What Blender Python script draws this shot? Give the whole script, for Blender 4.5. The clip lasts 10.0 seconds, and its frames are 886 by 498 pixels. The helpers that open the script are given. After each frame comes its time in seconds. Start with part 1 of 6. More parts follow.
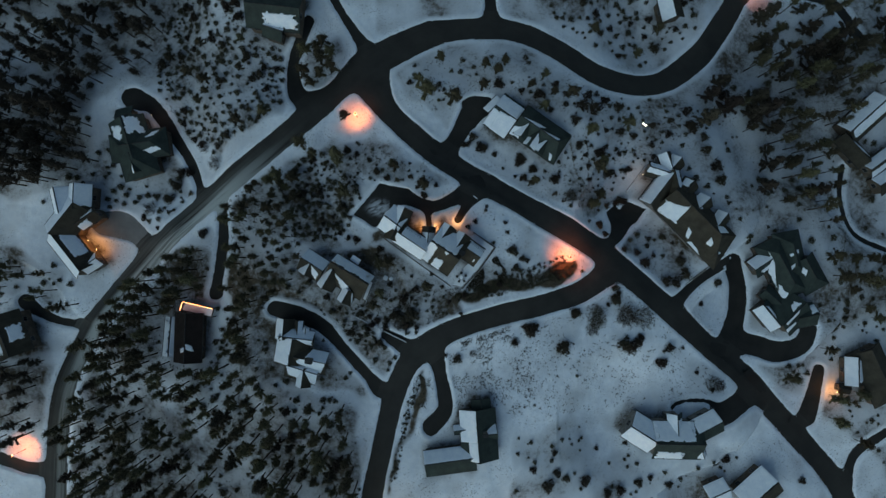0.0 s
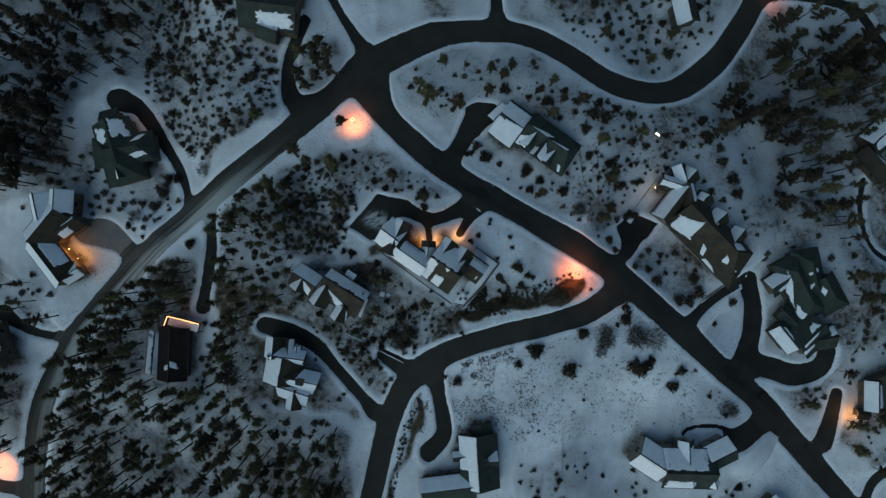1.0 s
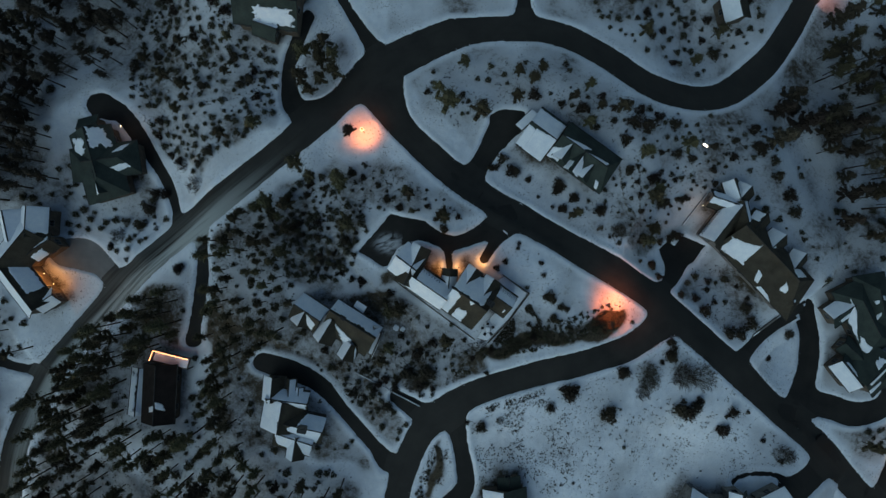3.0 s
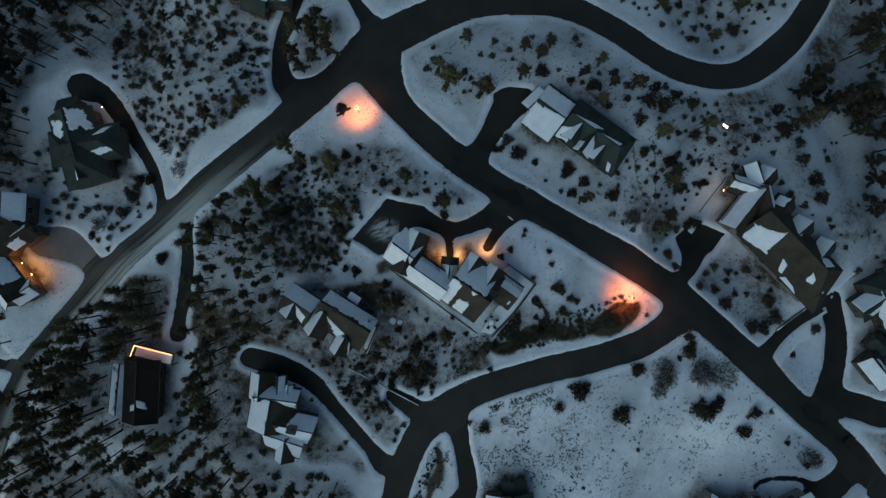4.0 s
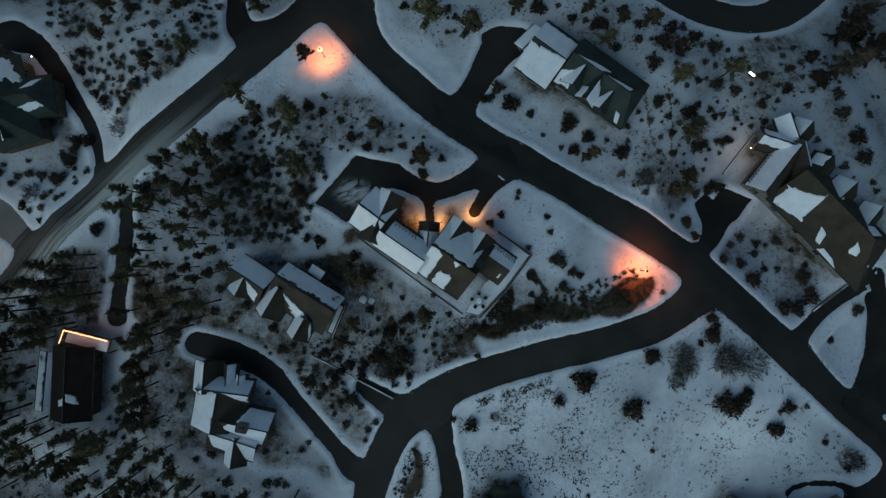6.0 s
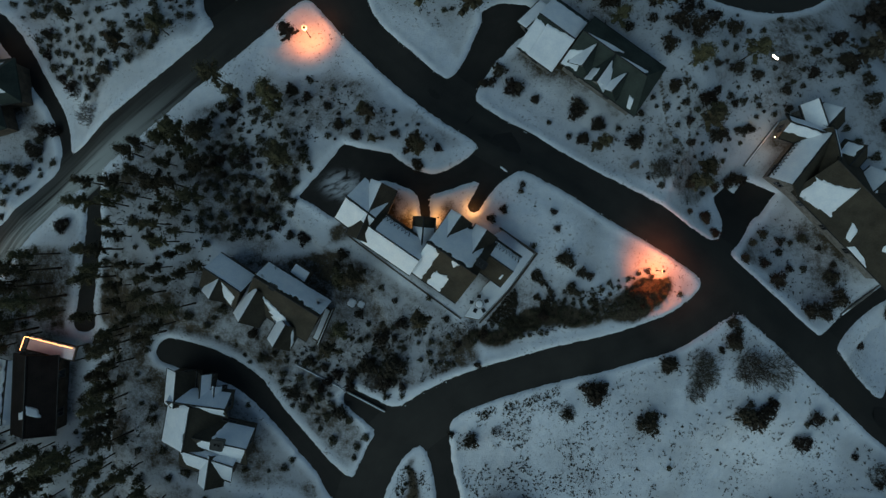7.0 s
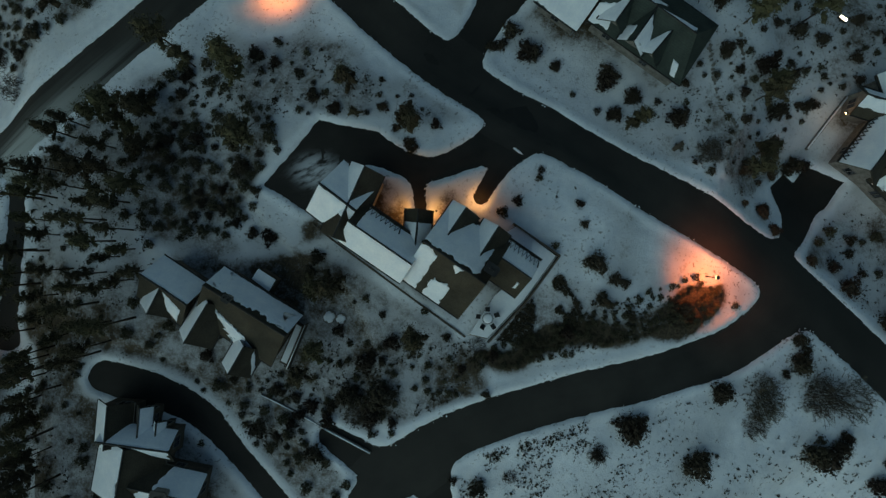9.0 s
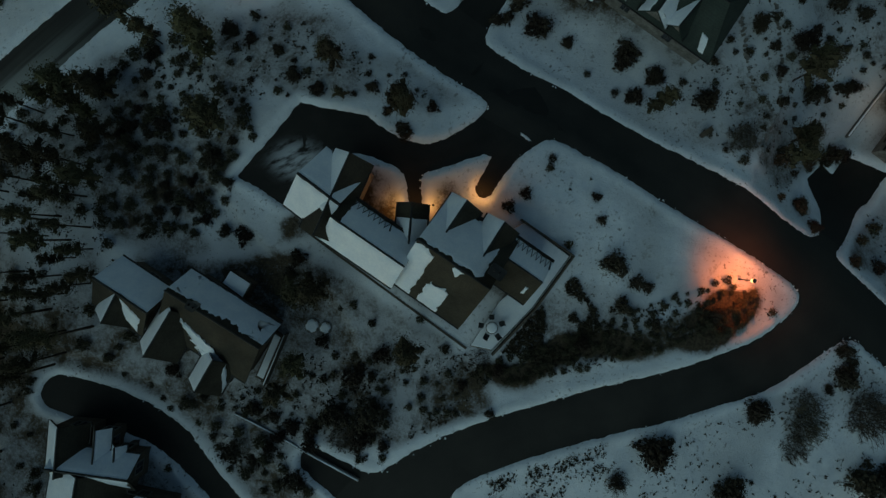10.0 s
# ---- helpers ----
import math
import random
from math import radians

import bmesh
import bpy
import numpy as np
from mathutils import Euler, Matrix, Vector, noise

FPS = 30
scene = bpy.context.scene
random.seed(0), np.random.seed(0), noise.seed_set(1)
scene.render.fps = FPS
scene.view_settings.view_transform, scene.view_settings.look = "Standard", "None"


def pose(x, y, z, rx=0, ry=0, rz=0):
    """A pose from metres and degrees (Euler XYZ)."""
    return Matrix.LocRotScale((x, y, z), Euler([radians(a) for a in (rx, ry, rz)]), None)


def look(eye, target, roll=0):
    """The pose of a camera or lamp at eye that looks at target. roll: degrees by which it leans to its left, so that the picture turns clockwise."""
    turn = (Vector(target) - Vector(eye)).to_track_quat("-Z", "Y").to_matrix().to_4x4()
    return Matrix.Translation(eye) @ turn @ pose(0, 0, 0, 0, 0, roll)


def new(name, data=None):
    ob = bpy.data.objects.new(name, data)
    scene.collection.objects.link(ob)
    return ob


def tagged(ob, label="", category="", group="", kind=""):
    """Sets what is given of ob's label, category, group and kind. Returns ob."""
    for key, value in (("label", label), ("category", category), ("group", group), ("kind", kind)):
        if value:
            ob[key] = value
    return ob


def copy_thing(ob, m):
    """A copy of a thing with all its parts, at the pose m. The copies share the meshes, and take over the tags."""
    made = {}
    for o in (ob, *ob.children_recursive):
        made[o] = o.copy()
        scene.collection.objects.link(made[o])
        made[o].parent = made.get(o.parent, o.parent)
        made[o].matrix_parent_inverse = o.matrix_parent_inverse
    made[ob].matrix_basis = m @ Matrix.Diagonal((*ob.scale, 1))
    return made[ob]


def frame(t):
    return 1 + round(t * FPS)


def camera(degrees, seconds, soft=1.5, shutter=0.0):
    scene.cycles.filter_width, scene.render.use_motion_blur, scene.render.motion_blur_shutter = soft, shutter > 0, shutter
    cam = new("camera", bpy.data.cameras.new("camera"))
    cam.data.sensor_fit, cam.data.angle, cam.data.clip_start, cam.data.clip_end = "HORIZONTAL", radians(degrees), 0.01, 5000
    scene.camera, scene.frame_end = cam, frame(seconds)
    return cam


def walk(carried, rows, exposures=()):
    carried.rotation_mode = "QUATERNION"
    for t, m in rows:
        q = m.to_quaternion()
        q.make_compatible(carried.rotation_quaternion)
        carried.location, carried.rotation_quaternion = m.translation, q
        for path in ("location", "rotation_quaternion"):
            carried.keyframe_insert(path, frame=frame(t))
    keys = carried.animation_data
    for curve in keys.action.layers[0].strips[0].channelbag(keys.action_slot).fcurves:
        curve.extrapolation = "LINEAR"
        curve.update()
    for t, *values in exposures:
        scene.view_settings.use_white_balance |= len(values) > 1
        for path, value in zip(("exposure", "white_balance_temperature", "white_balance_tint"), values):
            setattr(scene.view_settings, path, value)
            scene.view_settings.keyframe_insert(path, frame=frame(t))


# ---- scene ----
cam = camera(73.0, 10.0, 1.4)
PATH = [
    (0, 0.069, -1.351, 125.195, 0.333, -0.154, -0.141),
    (0.5, 0.041, -0.198, 121.598, 0.373, -0.207, 0.225),
    (1, -0.243, 1.783, 118.049, 0.299, -0.247, 0.559),
    (1.5, -1.063, 3.795, 114.504, 0.343, -0.303, 0.703),
    (2, -2.528, 5.964, 110.85, 0.226, -0.382, 0.71),
    (2.5, -3.782, 7.222, 107.319, 0.156, -0.291, 0.654),
    (4, -2.844, 4.991, 96.518, 0.081, 0.467, 0.617),
    (4.5, -1.936, 3.381, 92.857, 0.053, 0.579, 0.565),
    (5, -1.031, 1.621, 89.159, 0.174, 0.625, 0.51),
    (5.5, -0.177, 0.764, 85.472, 0.039, 0.676, 0.478),
    (7, 0.389, 0.18, 74.345, 0.002, 0.504, 0.425),
    (7.5, 0.45, 0.159, 70.685, 0.06, 0.553, 0.399),
    (8, 0.378, 0.122, 67.039, 0.123, 0.523, 0.37),
    (8.5, 0.319, 0.134, 63.433, 0.138, 0.507, 0.384),
    (9, 0.24, 0.192, 59.733, 0.091, 0.432, 0.382),
    (9.5, 0.339, 0.071, 56.128, 0.197, 0.484, 0.388),
    (10, 0.493, 0.23, 52.577, 0.021, 0.561, 0.32),
]
EXPOSURES = [(0, 0.51, 6690, 13), (2.5, 0.46, 6690, 13), (5.5, 0.38, 6720, 13), (7, 0.29, 6940, 9), (8.5, 0.18, 7260, 3), (9.5, 0.1, 7260, 1), (9.75, -0.1, 7190, 0), (10, -0.41, 7090, -1)]
walk(cam, [(t, pose(x, y, z, rx, ry, rz)) for t, x, y, z, rx, ry, rz in PATH], EXPOSURES)

# ---- sky, sun, exposure ----
world = bpy.data.worlds.new("dusk")
scene.world = world
world.use_nodes = True
wn = world.node_tree.nodes
sky = wn.new("ShaderNodeTexSky")
sky.sky_type, sky.sun_disc = "NISHITA", False
sky.sun_elevation, sky.sun_rotation = radians(4.0), radians(219)
sky.air_density, sky.dust_density, sky.ozone_density = 1.0, 0.6, 2.5
wn["Background"].inputs["Strength"].default_value = 0.11
world.node_tree.links.new(sky.outputs[0], wn["Background"].inputs["Color"])
sun_data = bpy.data.lights.new("sun", "SUN")
sun_data.energy, sun_data.angle, sun_data.color = 0.95, radians(75), (0.66, 0.93, 1.0)
sun = new("sun", sun_data)
sun.matrix_world = look((-60, -75, 62), (0, 0, 0))


# ---- materials ----
def material(name, gloss=0.12):
    m = bpy.data.materials.new(name)
    m.use_nodes = True
    n = m.node_tree.nodes
    n["Principled BSDF"].inputs["Specular IOR Level"].default_value = gloss
    return m, n, m.node_tree.links, n["Principled BSDF"]


def noise_node(n, links, coord, scale, detail=5.0, rough=0.6, stretch=None):
    tex = n.new("ShaderNodeTexNoise")
    tex.inputs["Scale"].default_value = scale
    tex.inputs["Detail"].default_value = detail
    tex.inputs["Roughness"].default_value = rough
    if stretch:
        mp = n.new("ShaderNodeMapping")
        mp.inputs["Scale"].default_value = stretch
        links.new(coord, mp.inputs["Vector"])
        coord = mp.outputs[0]
    links.new(coord, tex.inputs["Vector"])
    return tex.outputs["Fac"]


def ramp(n, links, fac, a, b, ca=(0, 0, 0, 1), cb=(1, 1, 1, 1)):
    r = n.new("ShaderNodeValToRGB")
    r.color_ramp.elements[0].position, r.color_ramp.elements[1].position = a, b
    r.color_ramp.elements[0].color, r.color_ramp.elements[1].color = ca, cb
    links.new(fac, r.inputs[0])
    return r.outputs[0]


def mix(n, links, fac, a, b, kind="MIX"):
    m = n.new("ShaderNodeMix")
    m.data_type, m.blend_type = "RGBA", kind
    for sock, v in ((m.inputs[0], fac), (m.inputs[6], a), (m.inputs[7], b)):
        if hasattr(v, "is_output"):
            links.new(v, sock)
        elif isinstance(v, (int, float)):
            sock.default_value = v
        else:
            sock.default_value = (*v, 1)
    return m.outputs[2]


def maths(n, links, op, a, b):
    m = n.new("ShaderNodeMath")
    m.operation = op
    for sock, v in ((m.inputs[0], a), (m.inputs[1], b)):
        if hasattr(v, "is_output"):
            links.new(v, sock)
        else:
            sock.default_value = v
    return m.outputs[0]


def bump(n, links, bsdf, height, strength, distance):
    b = n.new("ShaderNodeBump")
    b.inputs["Strength"].default_value, b.inputs["Distance"].default_value = strength, distance
    links.new(height, b.inputs["Height"])
    links.new(b.outputs[0], bsdf.inputs["Normal"])


def place(n):
    return n.new("ShaderNodeNewGeometry").outputs["Position"]


def mottled(name, dark, light, scale, roughness=0.8, fine=12.0, relief=0.3, metal=0.0, vary=0.0):
    """Two colours mixed at two scales, with relief; vary: how far single objects differ."""
    m, n, links, bsdf = material(name)
    pos = place(n)
    big, small = noise_node(n, links, pos, scale), noise_node(n, links, pos, fine, 3)
    fac = ramp(n, links, maths(n, links, "ADD", maths(n, links, "MULTIPLY", big, 0.65), maths(n, links, "MULTIPLY", small, 0.35)), 0.36, 0.64)
    col = mix(n, links, fac, dark, light)
    if vary:
        rnd = n.new("ShaderNodeObjectInfo").outputs["Random"]
        hsv = n.new("ShaderNodeHueSaturation")
        links.new(col, hsv.inputs["Color"])
        links.new(maths(n, links, "ADD", maths(n, links, "MULTIPLY", rnd, 2 * vary), 1 - vary), hsv.inputs["Value"])
        links.new(maths(n, links, "ADD", maths(n, links, "MULTIPLY", rnd, 0.05), 0.475), hsv.inputs["Hue"])
        col = hsv.outputs[0]
    links.new(col, bsdf.inputs["Base Color"])
    bsdf.inputs["Roughness"].default_value, bsdf.inputs["Metallic"].default_value = roughness, metal
    bump(n, links, bsdf, small, relief, 0.05)
    return m


def ground_material():
    """Snow with dead leaves and dry grass showing where the cover is thin, and shade painted in as grey."""
    m, n, links, bsdf = material("snow_ground")
    pos = place(n)
    att = n.new("ShaderNodeAttribute")
    att.attribute_name = "litter_shade"
    big = noise_node(n, links, pos, 0.16, 6, 0.62)
    mid = noise_node(n, links, pos, 0.9, 6, 0.7)
    fine = noise_node(n, links, pos, 4.5, 4, 0.7)
    cover = maths(n, links, "ADD", maths(n, links, "MULTIPLY", big, 0.35), maths(n, links, "ADD", maths(n, links, "MULTIPLY", mid, 0.4), maths(n, links, "MULTIPLY", fine, 0.25)))
    thin = maths(n, links, "ADD", cover, maths(n, links, "SUBTRACT", maths(n, links, "MULTIPLY", att.outputs["Fac"], 0.36), 0.235))
    bare = ramp(n, links, thin, 0.47, 0.62)
    specks = maths(n, links, "MULTIPLY", ramp(n, links, noise_node(n, links, pos, 2.6, 3, 0.65), 0.585, 0.65), ramp(n, links, noise_node(n, links, pos, 0.11, 4, 0.6), 0.45, 0.62))
    bare = maths(n, links, "MAXIMUM", bare, maths(n, links, "MULTIPLY", specks, 0.75))
    litter_shade = mix(n, links, ramp(n, links, fine, 0.35, 0.65), (0.035, 0.028, 0.02), (0.11, 0.085, 0.055))
    snow = mix(n, links, ramp(n, links, mid, 0.3, 0.7), (0.72, 0.76, 0.82), (0.86, 0.88, 0.90))
    snow = mix(n, links, ramp(n, links, big, 0.42, 0.62, (0, 0, 0, 1), (0.35, 0.35, 0.35, 1)), snow, (0.50, 0.51, 0.53))
    # Whole zones painted greyer: dimmer light put into the snow's colour.
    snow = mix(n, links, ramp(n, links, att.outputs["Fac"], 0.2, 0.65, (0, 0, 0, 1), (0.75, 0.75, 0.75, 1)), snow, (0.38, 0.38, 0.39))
    links.new(mix(n, links, bare, snow, litter_shade), bsdf.inputs["Base Color"])
    bsdf.inputs["Roughness"].default_value = 0.75
    bump(n, links, bsdf, maths(n, links, "ADD", mid, fine), 0.5, 0.12)
    return m


def asphalt_material(name, dark, light, frosty):
    m, n, links, bsdf = material(name)
    pos = place(n)
    att = n.new("ShaderNodeAttribute")
    att.attribute_name = "frost"
    uv = n.new("ShaderNodeUVMap").outputs[0]
    tracks = noise_node(n, links, uv, 1.0, 5, 0.6, (0.03, 0.85, 1))
    grain = noise_node(n, links, pos, 9.0, 4, 0.7)
    patch = noise_node(n, links, pos, 0.25, 5, 0.6)
    col = mix(n, links, ramp(n, links, maths(n, links, "ADD", maths(n, links, "MULTIPLY", patch, 0.8), maths(n, links, "MULTIPLY", tracks, 0.2)), 0.35, 0.65), dark, light)
    col = mix(n, links, maths(n, links, "MULTIPLY", grain, 0.25), col, (0.06, 0.058, 0.055))
    ice = maths(n, links, "MULTIPLY", ramp(n, links, tracks, 0.38, 0.55), att.outputs["Fac"])
    col = mix(n, links, ice, col, frosty)
    links.new(col, bsdf.inputs["Base Color"])
    links.new(ramp(n, links, patch, 0.3, 0.7, (0.55, 0.55, 0.55, 1), (0.8, 0.8, 0.8, 1)), bsdf.inputs["Roughness"])
    bump(n, links, bsdf, grain, 0.3, 0.02)
    return m


def roof_material(name, dark, light):
    """Asphalt shingles: courses by height, speckle and weathering."""
    m, n, links, bsdf = material(name)
    pos = place(n)
    wave = n.new("ShaderNodeTexWave")
    wave.bands_direction, wave.wave_profile = "Z", "SAW"
    wave.inputs["Scale"].default_value, wave.inputs["Distortion"].default_value = 2.4, 0.6
    links.new(pos, wave.inputs["Vector"])
    big, fine = noise_node(n, links, pos, 0.5, 5), noise_node(n, links, pos, 7.0, 4, 0.75)
    fac = maths(n, links, "ADD", maths(n, links, "MULTIPLY", big, 0.55), maths(n, links, "MULTIPLY", fine, 0.45))
    col = mix(n, links, ramp(n, links, fac, 0.36, 0.64), dark, light)
    col = mix(n, links, maths(n, links, "MULTIPLY", wave.outputs["Fac"], 0.25), col, dark)
    links.new(col, bsdf.inputs["Base Color"])
    bsdf.inputs["Roughness"].default_value = 0.85
    bump(n, links, bsdf, wave.outputs["Fac"], 0.5, 0.03)
    return m


def glow_material(name, colour, strength):
    m, n, links, bsdf = material(name)
    bsdf.inputs["Base Color"].default_value = (*colour, 1)
    bsdf.inputs["Emission Color"].default_value = (*colour, 1)
    bsdf.inputs["Emission Strength"].default_value = strength
    return m


SNOW_GROUND = ground_material()
SNOW = mottled("snow", (0.72, 0.76, 0.82), (0.86, 0.88, 0.90), 0.8, 0.7, 5.0, 0.35)
ASPHALT = asphalt_material("asphalt", (0.025, 0.023, 0.020), (0.047, 0.043, 0.037), (0.44, 0.46, 0.44))
DRIVE = asphalt_material("drive_asphalt", (0.016, 0.0145, 0.013), (0.033, 0.030, 0.026), (0.45, 0.47, 0.5))
CONCRETE = asphalt_material("drive_concrete", (0.17, 0.17, 0.165), (0.25, 0.245, 0.235), (0.5, 0.5, 0.5))
ROOF_BROWN = roof_material("shingle_brown", (0.034, 0.029, 0.022), (0.080, 0.068, 0.050))
ROOF_GREEN = roof_material("shingle_green", (0.026, 0.034, 0.030), (0.060, 0.074, 0.064))
ROOF_DARK = roof_material("shingle_dark", (0.016, 0.012, 0.011), (0.036, 0.027, 0.024))
WALL_STONE = mottled("wall_stone", (0.12, 0.11, 0.10), (0.27, 0.25, 0.22), 1.6, 0.9, 6.0, 0.6)
WALL_TIMBER = mottled("wall_timber", (0.07, 0.055, 0.042), (0.16, 0.125, 0.095), 0.9, 0.8, 9.0, 0.3)
WALL_RED = mottled("wall_red", (0.13, 0.045, 0.035), (0.22, 0.08, 0.06), 0.9, 0.8, 9.0, 0.3)
BARK = mottled("bark", (0.035, 0.026, 0.02), (0.10, 0.075, 0.055), 2.0, 0.95, 14.0, 0.7)
NEEDLES = mottled("needles", (0.044, 0.039, 0.025), (0.100, 0.086, 0.048), 1.1, 0.75, 9.0, 0.2, 0.0, 0.35)
NEEDLES_DARK = mottled("needles_dark", (0.030, 0.024, 0.018), (0.066, 0.052, 0.038), 1.0, 0.75, 9.0, 0.2, 0.0, 0.3)
SHRUB = mottled("shrub_leaves", (0.040, 0.038, 0.026), (0.092, 0.080, 0.052), 1.5, 0.8, 9.0, 0.2, 0.0, 0.35)
TWIGS = mottled("twigs", (0.05, 0.042, 0.034), (0.12, 0.10, 0.08), 1.5, 0.95, 9.0, 0.2, 0.0, 0.3)
METAL = mottled("dark_metal", (0.03, 0.03, 0.03), (0.06, 0.06, 0.06), 2.0, 0.5, 20.0, 0.1, 0.7)
TRIM = mottled("painted_trim", (0.12, 0.11, 0.10), (0.20, 0.19, 0.17), 1.0, 0.6, 9.0, 0.1)
DECKING = mottled("decking", (0.06, 0.05, 0.04), (0.14, 0.115, 0.09), 1.2, 0.8, 9.0, 0.3)
BULB_AMBER = glow_material("amber_bulb", (1.0, 0.50, 0.22), 5.0)
STRING = glow_material("string_light", (1.0, 0.36, 0.13), 5.0)
BULB_WARM = glow_material("warm_bulb", (1.0, 0.62, 0.30), 14.0)
BULB_WHITE = glow_material("white_bulb", (1.0, 0.9, 0.75), 5.0)
GLASS, gn, gl, gb = material("window_glass", 0.5)
gb.inputs["Base Color"].default_value = (0.02, 0.024, 0.03, 1)
gb.inputs["Roughness"].default_value = 0.06


# ---- helpers for meshes ----
def mesh(name, verts, faces, mat, smooth=False):
    me = bpy.data.meshes.new(name)
    me.from_pydata(verts.tolist() if isinstance(verts, np.ndarray) else [tuple(v) for v in verts], [], faces)
    me.materials.append(mat)
    if smooth:
        me.polygons.foreach_set("use_smooth", [True] * len(me.polygons))
    me.update()
    return me


def part(name, me, parent, label=""):
    ob = new(name, me)
    ob.parent = parent
    return tagged(ob, label)


class Shell:
    """Collects boxes, tubes and prisms into one mesh."""

    def __init__(self):
        self.v, self.f = [], []

    def add(self, verts, faces):
        k = len(self.v)
        self.v += [tuple(v) for v in verts]
        self.f += [tuple(i + k for i in f) for f in faces]
        return self

    def box(self, m, sx, sy, sz):
        """A box that stands on the pose m, with chamfered upright edges."""
        c = 0.12 * min(sx, sy)
        ring = [(-sx / 2 + c, -sy / 2), (sx / 2 - c, -sy / 2), (sx / 2, -sy / 2 + c), (sx / 2, sy / 2 - c),
                (sx / 2 - c, sy / 2), (-sx / 2 + c, sy / 2), (-sx / 2, sy / 2 - c), (-sx / 2, -sy / 2 + c)]
        vs = [m @ Vector((x, y, z)) for z in (0, sz) for x, y in ring]
        return self.add(vs, [tuple(range(7, -1, -1)), tuple(range(8, 16))] + [(i, (i + 1) % 8, 8 + (i + 1) % 8, 8 + i) for i in range(8)])

    def tube(self, pts, radii, sides=6):
        rings = []
        for i, p in enumerate(pts):
            a, b = Vector(pts[max(0, i - 1)]), Vector(pts[min(len(pts) - 1, i + 1)])
            q = (b - a).to_track_quat("Z", "Y")
            rings.append([Vector(p) + q @ Vector((math.cos(k * math.tau / sides), math.sin(k * math.tau / sides), 0)) * radii[i] for k in range(sides)])
        faces = [tuple(range(sides - 1, -1, -1)), tuple(range((len(pts) - 1) * sides, len(pts) * sides))]
        for i in range(len(pts) - 1):
            faces += [(i * sides + k, i * sides + (k + 1) % sides, (i + 1) * sides + (k + 1) % sides, (i + 1) * sides + k) for k in range(sides)]
        return self.add([v for r in rings for v in r], faces)

    def done(self, name, mat, smooth=False):
        return mesh(name, self.v, self.f, mat, smooth)


def lattice(x, y, size, seed):
    """Smooth value noise, -1 to 1, for arrays."""
    g = np.random.RandomState(seed).uniform(-1, 1, (257, 257))
    u, v = x / size, y / size
    i, j = np.floor(u).astype(int), np.floor(v).astype(int)
    a, b = u - i, v - j
    a, b = a * a * (3 - 2 * a), b * b * (3 - 2 * b)
    i0, i1, j0, j1 = i % 256, (i + 1) % 256, j % 256, (j + 1) % 256
    return (g[i0, j0] * (1 - a) + g[i1, j0] * a) * (1 - b) + (g[i0, j1] * (1 - a) + g[i1, j1] * a) * b


def curve(points, step=0.6):
    """Catmull-Rom through points of any width, evenly sampled."""
    p = np.array(points, float)
    p = np.vstack([2 * p[0] - p[1], p, 2 * p[-1] - p[-2]])
    out = []
    for k in range(1, len(p) - 2):
        n = max(2, int(np.linalg.norm(p[k + 1, :2] - p[k, :2]) / step))
        for t in np.arange(n) / n:
            out.append(0.5 * (2 * p[k] + (p[k + 1] - p[k - 1]) * t + (2 * p[k - 1] - 5 * p[k] + 4 * p[k + 1] - p[k + 2]) * t * t
                              + (3 * p[k] - p[k - 1] - 3 * p[k + 1] + p[k + 2]) * t ** 3))
    out.append(p[-2])
    return np.array(out)


# ---- roads and drives: centre x, y, width ----
ROAD_LOOP = [(-80.2, -59.8, 4.4), (-79.0, -50.8, 4.4), (-78.4, -40.3, 4.2), (-77.6, -32.2, 4.2), (-75.6, -24.1, 4.2), (-72.4, -17.2, 4.3), (-67.9, -10.2, 4.4),
             (-61.6, -2.1, 4.6), (-54.6, 4.5, 4.7), (-47.3, 10.8, 4.7), (-38.6, 18.2, 4.7), (-30.5, 25.1, 4.8), (-22.3, 32.6, 5.0), (-16.4, 38.0, 5.4),
             (-10.5, 41.4, 5.2), (-2.3, 45.3, 4.7)]
ROAD_BEND = [(-10.5, 41.4, 5.2), (-2.3, 45.3, 4.7), (8.4, 46.6, 4.6), (16.7, 45.5, 4.5), (25.1, 41.4, 4.5), (32.2, 36.8, 4.5), (39.4, 34.7, 4.5), (46.6, 35.4, 4.7),
             (53.8, 40.7, 5.2), (58.1, 46.7, 5.0), (61.8, 52.7, 4.8), (63.6, 57.6, 4.8), (64.5, 75, 4.8)]
ROAD_SLOPE = [(-15.6, 36.8, 9.0), (-11.5, 29.4, 4.8), (-4.2, 22.5, 4.7), (2.7, 17.6, 4.7), (9.8, 13.6, 4.8), (20.5, 7.8, 4.9), (30.9, 1.5, 5.0), (38.0, -3.9, 5.0),
              (47.4, -12.3, 4.9), (56.9, -21.0, 4.8), (64.2, -27.4, 4.8), (73.6, -37.9, 4.6), (81.9, -47.3, 4.6), (85.3, -52.3, 4.6), (94, -66, 4.6)]
ROAD_LOWER = [(35.6, -4.6, 5.4), (32.7, -7.2, 4.8), (28.6, -9.8, 4.6), (21.4, -12.1, 4.4), (11.0, -14.8, 4.5), (3.0, -17.4, 4.5), (-2.9, -20.6, 4.7), (-7.3, -24.8, 4.7), (-9.9, -30.7, 4.4),
              (-11.7, -37.5, 4.3), (-13.4, -45.5, 4.4), (-14.6, -51.4, 4.4), (-18, -70, 4.4)]
ROADS = [("road_1", ROAD_LOOP), ("road_2", ROAD_BEND), ("road_3", ROAD_SLOPE), ("road_4", ROAD_LOWER)]
